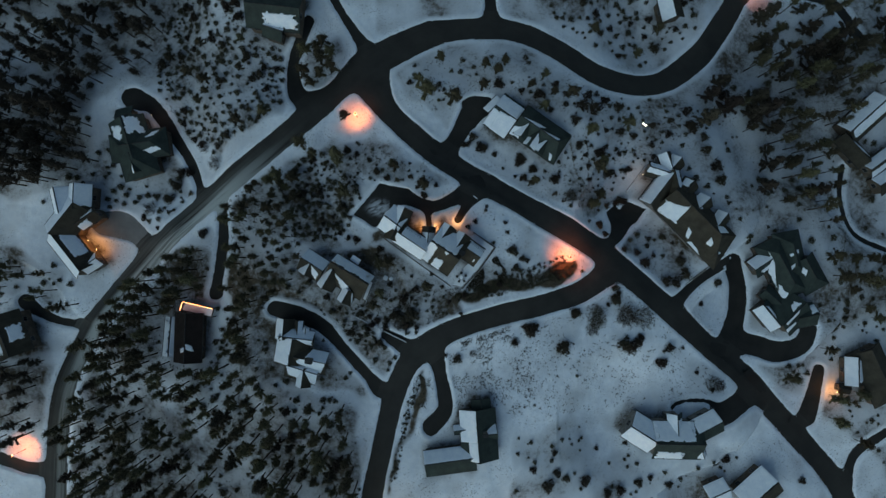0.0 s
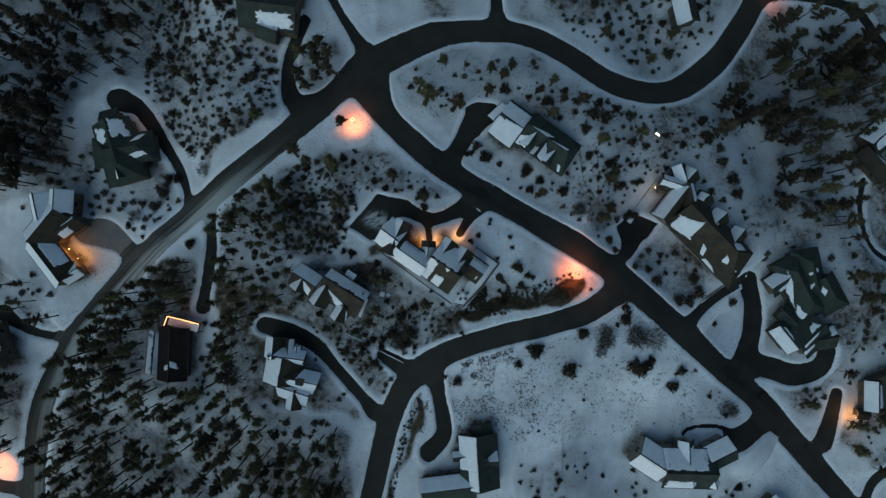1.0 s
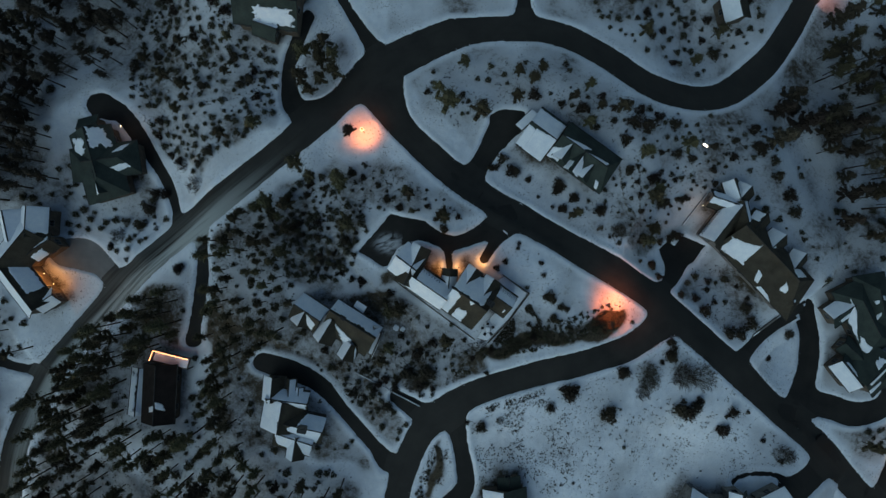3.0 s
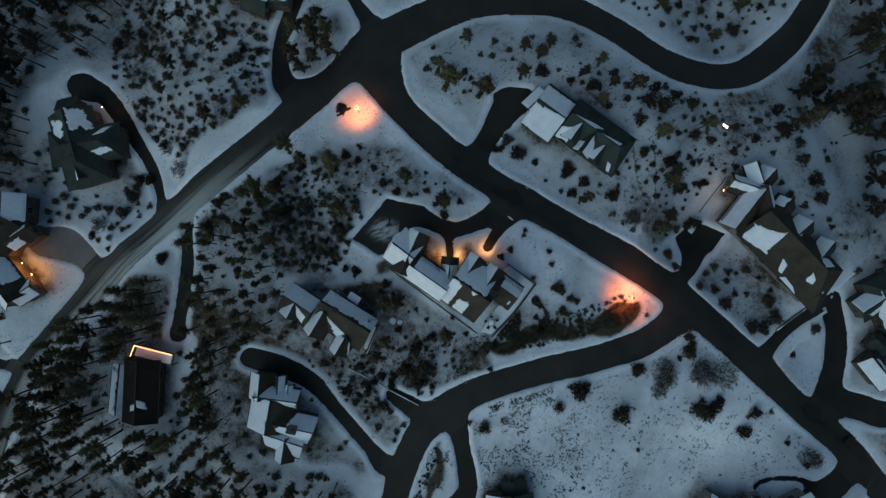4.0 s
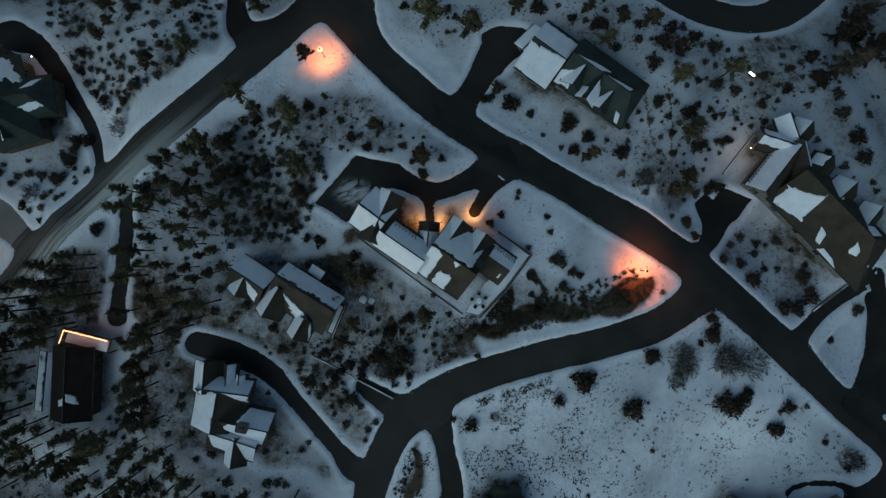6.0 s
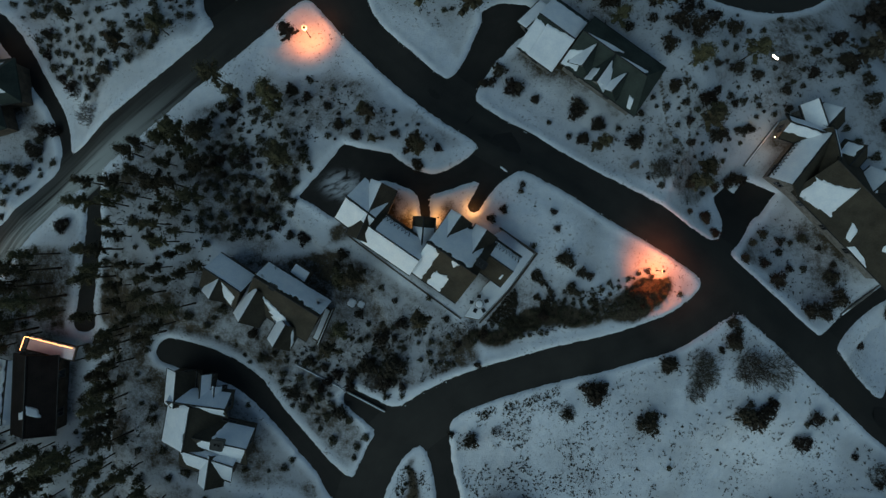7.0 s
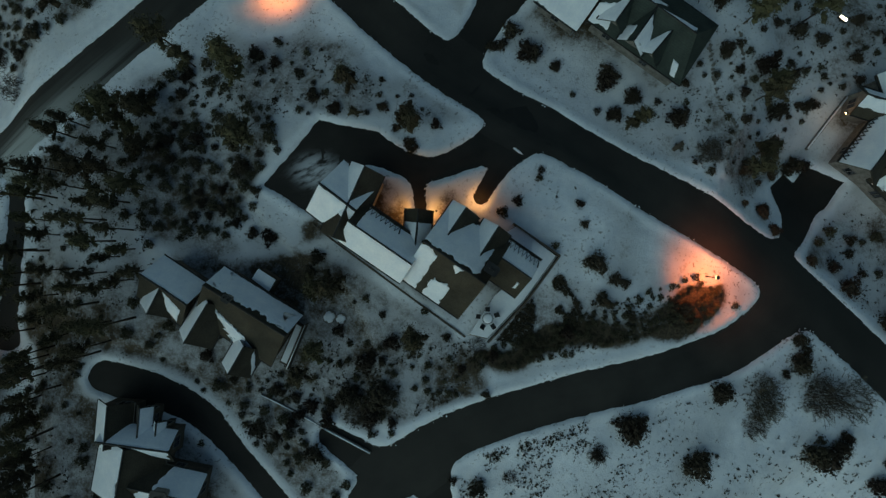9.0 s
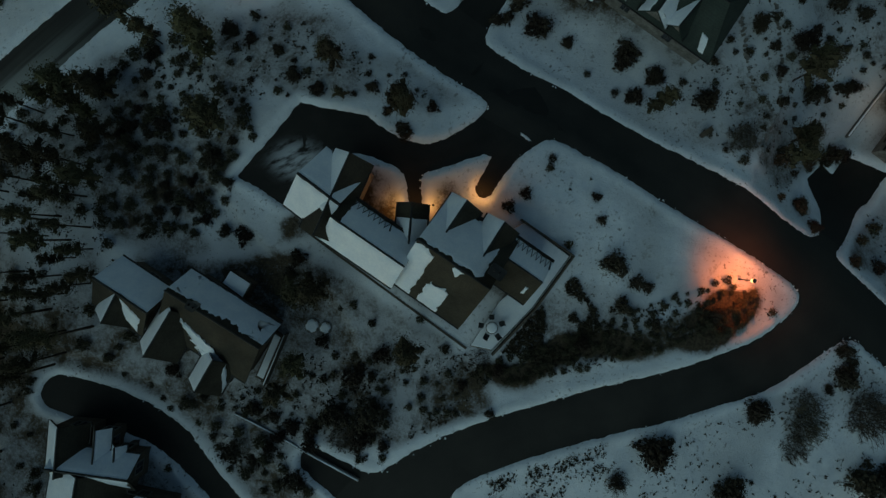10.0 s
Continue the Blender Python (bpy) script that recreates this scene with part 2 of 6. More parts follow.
DRIVES = [
    [(6.9, 12.6, 5.0), (3.3, 10.9, 3.0), (0.6, 9.6, 2.5), (-2.2, 9.0, 2.4), (-5.0, 9.7, 2.7), (-7.6, 10.8, 3.2), (-10.6, 10.6, 3.0)],
    [(6.4, 10.6, 2.2), (4.9, 8.2, 1.7), (3.6, 6.2, 1.6)],
    [(-3.0, 8.4, 1.4), (-2.6, 4.2, 1.2)],
    [(1.2, 20.5, 3.6), (3.4, 23.8, 3.4), (6.0, 27.9, 4.2), (8.6, 29.6, 3.6)],
    [(35.6, 0.9, 1.6), (38.7, 3.1, 2.0), (39.6, 6.2, 2.6)],
    [(50.4, -10.6, 2.2), (54.6, -6.4, 2.0), (60.6, -1.7, 2.0)],
    [(61.0, -20.5, 4.6), (63.3, -14.2, 3.6), (63.6, -8.0, 3.4), (62.6, -2.6, 3.4)],
    [(62.4, -19.5, 5.0), (66.4, -20.4, 4.6), (70.8, -21.6, 4.6), (75.4, -20.0, 4.0), (77.0, -16.6, 3.4)],
    [(77.1, -35.2, 4.0), (79.0, -29.5, 3.0), (80.2, -25.5, 2.6)],
    [(65.2, -29.5, 4.6), (60.4, -32.5, 4.2), (57.2, -34.6, 4.0)],
    [(48.4, -35.2, 0.9), (49.4, -32.6, 0.9), (54.4, -31.5, 0.9), (57.0, -32.6, 0.9), (58, -33.4, 0.9)],
    [(-1.7, -20.6, 4.0), (0.0, -28.0, 3.0), (0.9, -34.0, 3.4), (-2.0, -37.6, 4.0)],
    [(-13.3, -29.4, 3.4), (-15.4, -27.0, 2.7), (-18.7, -23.5, 2.4), (-22.3, -19.5, 2.5), (-24.8, -16.7, 2.9), (-28.0, -14.6, 3.4), (-31.5, -13.2, 3.9), (-34.4, -12.2, 3.4)],
    [(-6.6, -21.4, 3.0), (-9.2, -20.0, 3.2), (-11.8, -18.4, 2.4)],
    [(-50.0, 12.1, 1.8), (-52.0, 17.4, 2.2), (-55.0, 23.4, 2.6), (-58.4, 29.4, 3.2), (-61.6, 30.8, 4.6)],
    [(-45.0, 9.4, 2.2), (-45.0, 1.4, 2.4), (-46.5, -5.6, 2.4), (-47.2, -9.1, 3.0)],
    [(-72.0, -14.9, 1.8), (-77.8, -14.3, 1.8), (-82.4, -12.3, 2.4), (-85.2, -10.2, 3.4)],
    [(-78.9, -44.9, 3.0), (-84.3, -44.6, 3.0), (-90.1, -43.0, 3.0), (-110, -38, 3.0)],
    [(-14.8, 40.8, 3.4), (-18.4, 46.0, 2.2), (-22.3, 52.2, 2.0), (-30, 66, 2.0)],
    [(-24.8, 30.8, 4.0), (-29.6, 32.0, 4.0), (-31.1, 37.9, 2.4), (-29.9, 42.6, 2.2), (-27.6, 48.0, 2.2)],
    [(10.6, 48.0, 3.4), (10.3, 53.6, 2.6), (9.6, 66, 2.6)],
    [(85.8, 18.0, 1.4), (86.1, 10.8, 1.4), (89.6, 3.6, 1.4), (98, 0, 1.4)],
    [(86.0, -49.5, 2.4), (87.0, -45.0, 2.4), (89.2, -42.0, 2.6), (95, -39, 2.6)],
    [(63.4, 55.4, 3.0), (71.7, 55.2, 2.4), (82.0, 52.8, 2.4), (85.8, 49.6, 2.4), (88.1, 46.0, 3.0)],
]
PADS = [
    [(-12.9, 13.8), (-15.6, 10.7), (-18.6, 7.1), (-14.3, 4.4), (-13.4, 4.7), (-11.8, 7.6), (-9.7, 9.9), (-7.2, 12.1)],
    [(35.8, 8.0), (37.7, 9.6), (38.9, 8.6), (40.1, 10.4), (44.0, 8.6), (42.2, 5.8), (38.2, 4.0), (36.6, 2.5), (37.1, 5.1)],
    [(4.5, 30.9), (6.3, 31.9), (10.4, 31.5), (9.3, 29.3), (7.0, 26.2), (5.3, 26.7)],
]
COURT = [(-60.4, 0.4, 3.4), (-63.4, 3.6, 4.0), (-66.2, 5.4, 5.6), (-69.0, 5.8, 5.0)]
LINES = [curve(r) for _, r in ROADS] + [curve(d) for d in DRIVES] + [curve(COURT)]

WAYS = np.vstack(LINES)


def road_distance(x, y):
    """Metres outside the nearest paved edge (negative on it), rounded where ways meet."""
    total = np.zeros_like(x)
    for line in LINES:
        reach = line[:, 2].max() / 2 + 6
        near = (x > line[:, 0].min() - reach) & (x < line[:, 0].max() + reach) & (y > line[:, 1].min() - reach) & (y < line[:, 1].max() + reach)
        if not near.any():
            continue
        px, py = x[near], y[near]
        best = np.full(px.shape, 99.0)
        for cx, cy, w in line:
            np.minimum(best, np.hypot(px - cx, py - cy) - w / 2, out=best)
        total[near] += np.exp(-1.6 * best)
    for poly in PADS:
        away = np.full(x.shape, 99.0)
        for (x0, y0), (x1, y1) in zip(poly, poly[1:] + poly[:1]):
            u, v = x1 - x0, y1 - y0
            t = np.clip(((x - x0) * u + (y - y0) * v) / (u * u + v * v), 0, 1)
            np.minimum(away, np.hypot(x - x0 - t * u, y - y0 - t * v), out=away)
        away = np.where(inside(poly, x, y), -away, away)
        total += np.where(away < 6, np.exp(-1.6 * np.maximum(away, -6)), 0)
    return np.where(total > 1e-6, -np.log(np.maximum(total, 1e-6)) / 1.6, 8.6)


def near_road(x, y, gap):
    """Whether a single spot lies within a gap of any paved way."""
    return bool((np.hypot(WAYS[:, 0] - x, WAYS[:, 1] - y) - WAYS[:, 2] / 2 < gap).any()) or any(inside(p, [x], [y])[0] for p in PADS)


def inside(poly, x, y):
    """Whether points lie in a polygon."""
    x, y = np.asarray(x, float), np.asarray(y, float)
    hit = np.zeros(x.shape, bool)
    for (x0, y0), (x1, y1) in zip(poly, poly[1:] + poly[:1]):
        if y0 != y1:
            hit ^= ((y0 > y) != (y1 > y)) & (x < (x1 - x0) * (y - y0) / (y1 - y0) + x0)
    return hit


# ---- planting zones ----
WOOD_NW = [(-104, 62), (-55, 62), (-55.5, 43), (-59, 36.5), (-67, 32), (-70.5, 16.6), (-80, 13), (-104, 14)]
SCRUB_N = [(-57.5, 60), (-42.3, 60), (-32.9, 41), (-32.8, 29.6), (-46.8, 20.1), (-52.6, 23.6), (-57.3, 33)]
SCRUB_MID = [(-34, 14), (-25.8, 20.8), (-16.4, 13.1), (-19, 4), (-24, 1), (-33, 3)]
PINES_MID = [(-44, 11), (-34, 16), (-31, 6), (-29, -1), (-32, -10), (-43, -15), (-45, -4)]
WOOD_SW = [(-66, -13), (-55, -6), (-54, -23), (-40, -14), (-35, -29), (-18.7, -32), (-16, -60), (-76, -60), (-74.5, -30)]
PINES_W = [(-97, 0), (-77, -3), (-73, -11), (-83, -13), (-97, -9)]
PINES_FAR_W = [(-97, -23), (-79, -21), (-81, -37), (-97, -39)]
WOOD_NE = [(66, 51), (104, 54), (104, 36), (84, 27), (80, 4), (65, 13), (61, 30)]
BUSHES_E = [(26, 31), (48, 30), (60, 29), (46, 21), (38, 14), (33, 5), (21, 13)]
BUSHES_N = [(14, 60), (54, 60), (52.6, 45.5), (41.8, 38.8), (26.3, 45.3)]
ISLAND = [(-8, 38), (8.4, 42), (20, 39), (35.7, 31), (26, 28), (4.8, 32), (-2, 28.5)]
BRUSH = [(-21, -13.5), (-16, -10), (-10, -8.5), (-4, -9.5), (2, -8.6), (4, -11), (2, -14), (-3, -16.6), (-6, -18.6), (-12, -16.5)]
BRUSH_E = [(2.4, -10.5), (6.2, -8.6), (12.2, -6.4), (18.3, -4.2), (22.7, -2.9), (25.5, -2.4), (28.3, -2.8), (28.7, -4.4), (27.1, -6.5), (22.7, -7.3), (17.2, -8.9), (11.7, -10.2), (6.2, -11.5)]
PINES_E = [(79, 1), (100, 0), (100, -16), (82, -16)]
GLADE = [(-30, 16.6), (-16.4, 23), (2.4, 13.4), (-9, 13.4), (-16.4, 14)]
BANK_S = [(-4.8, -26.8), (-4.0, -27.3), (-5.6, -31.0), (-7.0, -36.3), (-8.2, -41.5), (-9.8, -48.6), (-10.8, -48.6), (-9.1, -40.3), (-7.4, -32.7)]
MEADOW_S = [(14, -40), (30, -37), (44, -44), (64, -41), (70, -52), (60, -66), (10, -66)]
BANK = [(-23.4, -14), (-10.5, -19), (-9.4, -23), (-18.7, -19.7)]
NOOK = [(-28.2, 46), (-18.8, 39), (-28.2, 33), (-29.4, 40)]
YARD_M = [(-24, 2), (-14, 2), (-4, -5), (2, -9), (-4, -11), (-14, -10), (-24, -2)]
YARD_E = [(39.5, 2), (44, 7.5), (49.5, 4), (53.5, -2), (50.5, -9), (43, -4)]
SPECKLED = [(6.7, -6.6), (8.1, -2.6), (9.9, -0.2), (14.0, -0.8), (18.7, -2.5), (15.7, -6.1), (9.9, -7.8)]
YARD_W = [(-47, 1), (-25, -2), (-14, -9), (-6, -19), (-12, -28), (-47, -28)]
YARD_SE = [(60, -10), (104, -14), (104, -52), (88, -42), (74, -32), (66, -20)]
YARD_NW = [(-72, 18), (-58, 28), (-53, 22), (-50, 13), (-62, 3), (-80, 10)]
DECK_W = [(-67, -13), (-58, -5), (-49, 1), (-47, -6), (-52, -11), (-56, -22), (-66, -24)]
# NORTH only greys the snow, in place of dimmer light there.
NORTH = [(-12, 34), (0, 25), (30, 7), (60, -6), (104, -6), (104, 66), (-14, 66)]
HILL_E = [(24, 32), (62, 44), (104, 40), (104, -30), (76, -18), (66, -2), (55, 12), (38, 20)]
# Amount by zone: dead leaves shown, plus shade painted into the snow.
LITTER_SHADE = [(HILL_E, 0.42), (YARD_SE, 0.45), (MEADOW_S, 0.34), (YARD_NW, 0.42), (DECK_W, 0.5), (SPECKLED, 0.34), (YARD_W, 0.64), (WOOD_NW, 0.42), (NORTH, 0.32), (SCRUB_N, 0.4), (SCRUB_MID, 0.4), (PINES_MID, 0.42), (WOOD_SW, 0.5), (PINES_W, 0.4), (PINES_FAR_W, 0.45), (BANK_S, 1.1), (WOOD_NE, 0.3),
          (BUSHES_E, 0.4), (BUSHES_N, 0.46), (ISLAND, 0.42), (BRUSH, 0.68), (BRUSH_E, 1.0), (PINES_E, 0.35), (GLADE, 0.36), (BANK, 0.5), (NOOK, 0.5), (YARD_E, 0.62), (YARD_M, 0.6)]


# ---- ground: one sheet to the horizon ----
def axis(lo, fine_lo, fine_hi, hi):
    outer = [30 * 1.35 ** k for k in range(1, 17)]
    return np.concatenate([[lo - d for d in reversed(outer)], np.arange(lo, fine_lo, 0.45), np.arange(fine_lo, fine_hi, 0.24), np.arange(fine_hi, hi, 0.45), [hi + d for d in outer]])


def build_ground():
    xs, ys = axis(-108, -46, 46, 108), axis(-66, -30, 34, 68)
    x, y = np.meshgrid(xs, ys, indexing="ij")
    far = np.clip((np.maximum(np.abs(x) - 110, np.abs(y) - 70)) / 200, 0, 1)
    edge = road_distance(x, y) + 0.16 * lattice(x, y, 5.3, 2) + 0.06 * lattice(x, y, 0.9, 3) + 0.08 * lattice(x, y, 0.35, 4)
    ridge = np.exp(-((edge - 0.55) / 0.45) ** 2) * (0.11 + 0.07 * lattice(x, y, 2.3, 5))
    z = np.clip(edge * 1.0, -0.4, 0.13) + ridge
    off = np.clip(edge / 2, 0, 1)
    z += off * (0.10 * lattice(x, y, 7, 6) + 0.05 * lattice(x, y, 1.6, 7) + 0.025 * lattice(x, y, 0.6, 8)) + far * 6 * lattice(x, y, 160, 9)
    # One mask carries both the dead leaves and the painted shade.
    litter_shade = np.zeros_like(x)
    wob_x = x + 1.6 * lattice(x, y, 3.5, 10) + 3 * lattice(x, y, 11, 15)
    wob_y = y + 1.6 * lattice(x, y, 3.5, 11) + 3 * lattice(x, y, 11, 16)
    for poly, amount in LITTER_SHADE:
        litter_shade = np.maximum(litter_shade, amount * inside(poly, wob_x, wob_y))
    litter_shade = np.maximum(litter_shade, 0.5 * far)
    for w in FOOTPRINTS:
        q, r = (x - w.a.x) * w.d.x + (y - w.a.y) * w.d.y, (x - w.a.x) * w.n.x + (y - w.a.y) * w.n.y
        away = np.maximum(np.maximum(-q, q - w.len), np.maximum(r - w.half[0], -r - w.half[1]))
        litter_shade = np.maximum(litter_shade, 0.62 * np.clip(1.2 - away / (1.0 + 0.9 * lattice(x, y, 2.2, 13)), 0, 1))
    for axis_no in (0, 1):
        for _ in range(4):
            litter_shade = (np.roll(litter_shade, 1, axis_no) + 2 * litter_shade + np.roll(litter_shade, -1, axis_no)) / 4
    litter_shade = (litter_shade + 0.18 + 0.24 * lattice(x, y, 9, 12) + 0.17 * lattice(x, y, 3.1, 14)) * np.clip(edge / 1.2, 0, 1)
    nx, ny = x.shape
    idx = np.arange(nx * ny).reshape(nx, ny)
    quads = np.stack([idx[:-1, :-1], idx[1:, :-1], idx[1:, 1:], idx[:-1, 1:]], -1).reshape(-1, 4)
    me = bpy.data.meshes.new("ground")
    me.vertices.add(nx * ny)
    me.vertices.foreach_set("co", np.stack([x, y, z], -1).ravel())
    me.loops.add(quads.size)
    me.loops.foreach_set("vertex_index", quads.ravel())
    me.polygons.add(len(quads))
    me.polygons.foreach_set("loop_start", np.arange(0, quads.size, 4))
    me.polygons.foreach_set("use_smooth", np.ones(len(quads), bool))
    me.update(calc_edges=True)
    me.attributes.new("litter_shade", "FLOAT", "POINT").data.foreach_set("value", litter_shade.ravel())
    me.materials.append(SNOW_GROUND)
    tagged(new("ground", me), "snow-covered ground with dead leaves, dry grass and painted grey shade", "ground", kind="structure")



def ribbon(name, line, mat, z, label, category, frost=None, grow=1.5):
    """A paved strip along a line, wider than its clear width, so that the snow's edge lies on it."""
    for end, other in ((0, 1), (-1, -2)):
        ahead = line[end, :2] - line[other, :2]
        tip = line[end].copy()
        tip[:2] += ahead / np.linalg.norm(ahead) * (line[end, 2] / 2 + 0.6)
        line = np.vstack([tip, line]) if end == 0 else np.vstack([line, tip])
    d = np.gradient(line[:, :2], axis=0)
    d /= np.linalg.norm(d, axis=1)[:, None]
    side = np.stack([-d[:, 1], d[:, 0]], 1)
    run = np.concatenate([[0], np.cumsum(np.linalg.norm(np.diff(line[:, :2], axis=0), axis=1))])
    cuts = np.linspace(-1, 1, 11)
    verts, uvs, faces = [], [], []
    for i in range(len(line)):
        half = line[i, 2] / 2
        for c in cuts:
            p = line[i, :2] + side[i] * c * (half + grow)
            verts.append((p[0], p[1], z + 0.03 * (1 - c * c)))
            uvs.append((run[i], c * (half + grow)))
    k = len(cuts)
    for i in range(len(line) - 1):
        faces += [(i * k + j, (i + 1) * k + j, (i + 1) * k + j + 1, i * k + j + 1) for j in range(k - 1)]
    faces = [f[::-1] for f in faces]
    me = mesh(name, verts, faces, mat, True)
    uv = me.uv_layers.new(name="UVMap")
    order = np.zeros(len(me.loops), int)
    me.loops.foreach_get("vertex_index", order)
    uv.data.foreach_set("uv", np.array(uvs)[order].ravel())
    value = np.array([0.0 if frost is None else frost(p[0], p[1], c * (p[2] / 2 + grow) / (p[2] / 2)) for p in line for c in cuts])
    me.attributes.new("frost", "FLOAT", "POINT").data.foreach_set("value", value.astype(float))
    return tagged(new(name, me), label, category, kind="structure")


def packed_ice(x, y, across):
    """Where the old loop road keeps its packed snow: across: -1 at its right edge, 1 at its left."""
    along = math.exp(-((x + 58) / 20) ** 4) if x < -20 else 0.0
    return along * min(1.0, max(0.1, 0.8 - 2.0 * across))


for i, (road_name, _) in enumerate(ROADS):
    ribbon(road_name, LINES[i], ASPHALT, -0.006 * i, "cleared dark asphalt road between snowy verges", "road", packed_ice)
for i in range(len(DRIVES)):
    ribbon("driveway", LINES[len(ROADS) + i], DRIVE, -0.05 - 0.005 * i, "black asphalt driveway cleared of snow", "driveway", lambda x, y, across: 0.0)
def court(poly, snowy=None):
    """A paved court before a garage; snowy: x, y, radius where swept snow is smeared on it."""
    cx, cy = sum(p[0] for p in poly) / len(poly), sum(p[1] for p in poly) / len(poly)
    rim = [(x0 + (x1 - x0) * k / 6, y0 + (y1 - y0) * k / 6) for (x0, y0), (x1, y1) in zip(poly, poly[1:] + poly[:1]) for k in range(6)]
    n, rings = len(rim), 12
    verts = [(cx + (x - cx) * 1.25 * r / rings, cy + (y - cy) * 1.25 * r / rings, -0.02 - 0.025 * r / rings) for r in range(1, rings + 1) for x, y in rim] + [(cx, cy, -0.02)]
    faces = [(r * n + i, (r + 1) * n + i, (r + 1) * n + (i + 1) % n, r * n + (i + 1) % n) for r in range(rings - 1) for i in range(n)]
    faces += [(len(verts) - 1, i, (i + 1) % n) for i in range(n)]
    area = sum(poly[i][0] * poly[(i + 1) % len(poly)][1] - poly[(i + 1) % len(poly)][0] * poly[i][1] for i in range(len(poly)))
    me = mesh("driveway", verts, faces if area > 0 else [f[::-1] for f in faces], DRIVE, True)
    order = np.zeros(len(me.loops), int)
    me.loops.foreach_get("vertex_index", order)
    flat = np.array(verts)[:, :2]
    me.uv_layers.new(name="UVMap").data.foreach_set("uv", np.stack([16 * (flat[:, 0] + 0.5 * flat[:, 1]), 1.6 * (flat[:, 1] - 0.5 * flat[:, 0])], 1)[order].ravel())
    amount = np.zeros(len(verts)) if snowy is None else np.exp(-(((flat[:, 0] - snowy[0]) / snowy[2]) ** 2 + ((flat[:, 1] - snowy[1]) / snowy[2] / 0.7) ** 2) ** 2)
    me.attributes.new("frost", "FLOAT", "POINT").data.foreach_set("value", amount)
    tagged(new("driveway", me), "black asphalt court before a garage", "driveway", kind="structure")


for poly, snowy in zip(PADS, ((-13.2, 8.6, 2.3), None, None)):
    court(poly, snowy)
ribbon("driveway", LINES[-1], CONCRETE, -0.045, "pale concrete drive court before a garage", "driveway", lambda x, y, across: 0.0)


# ---- houses ----
FULL, NONE = [(0.0, 1.0, 0.035, 1.0, 0.03)], []
OVER = 0.35
FOOTPRINTS = []


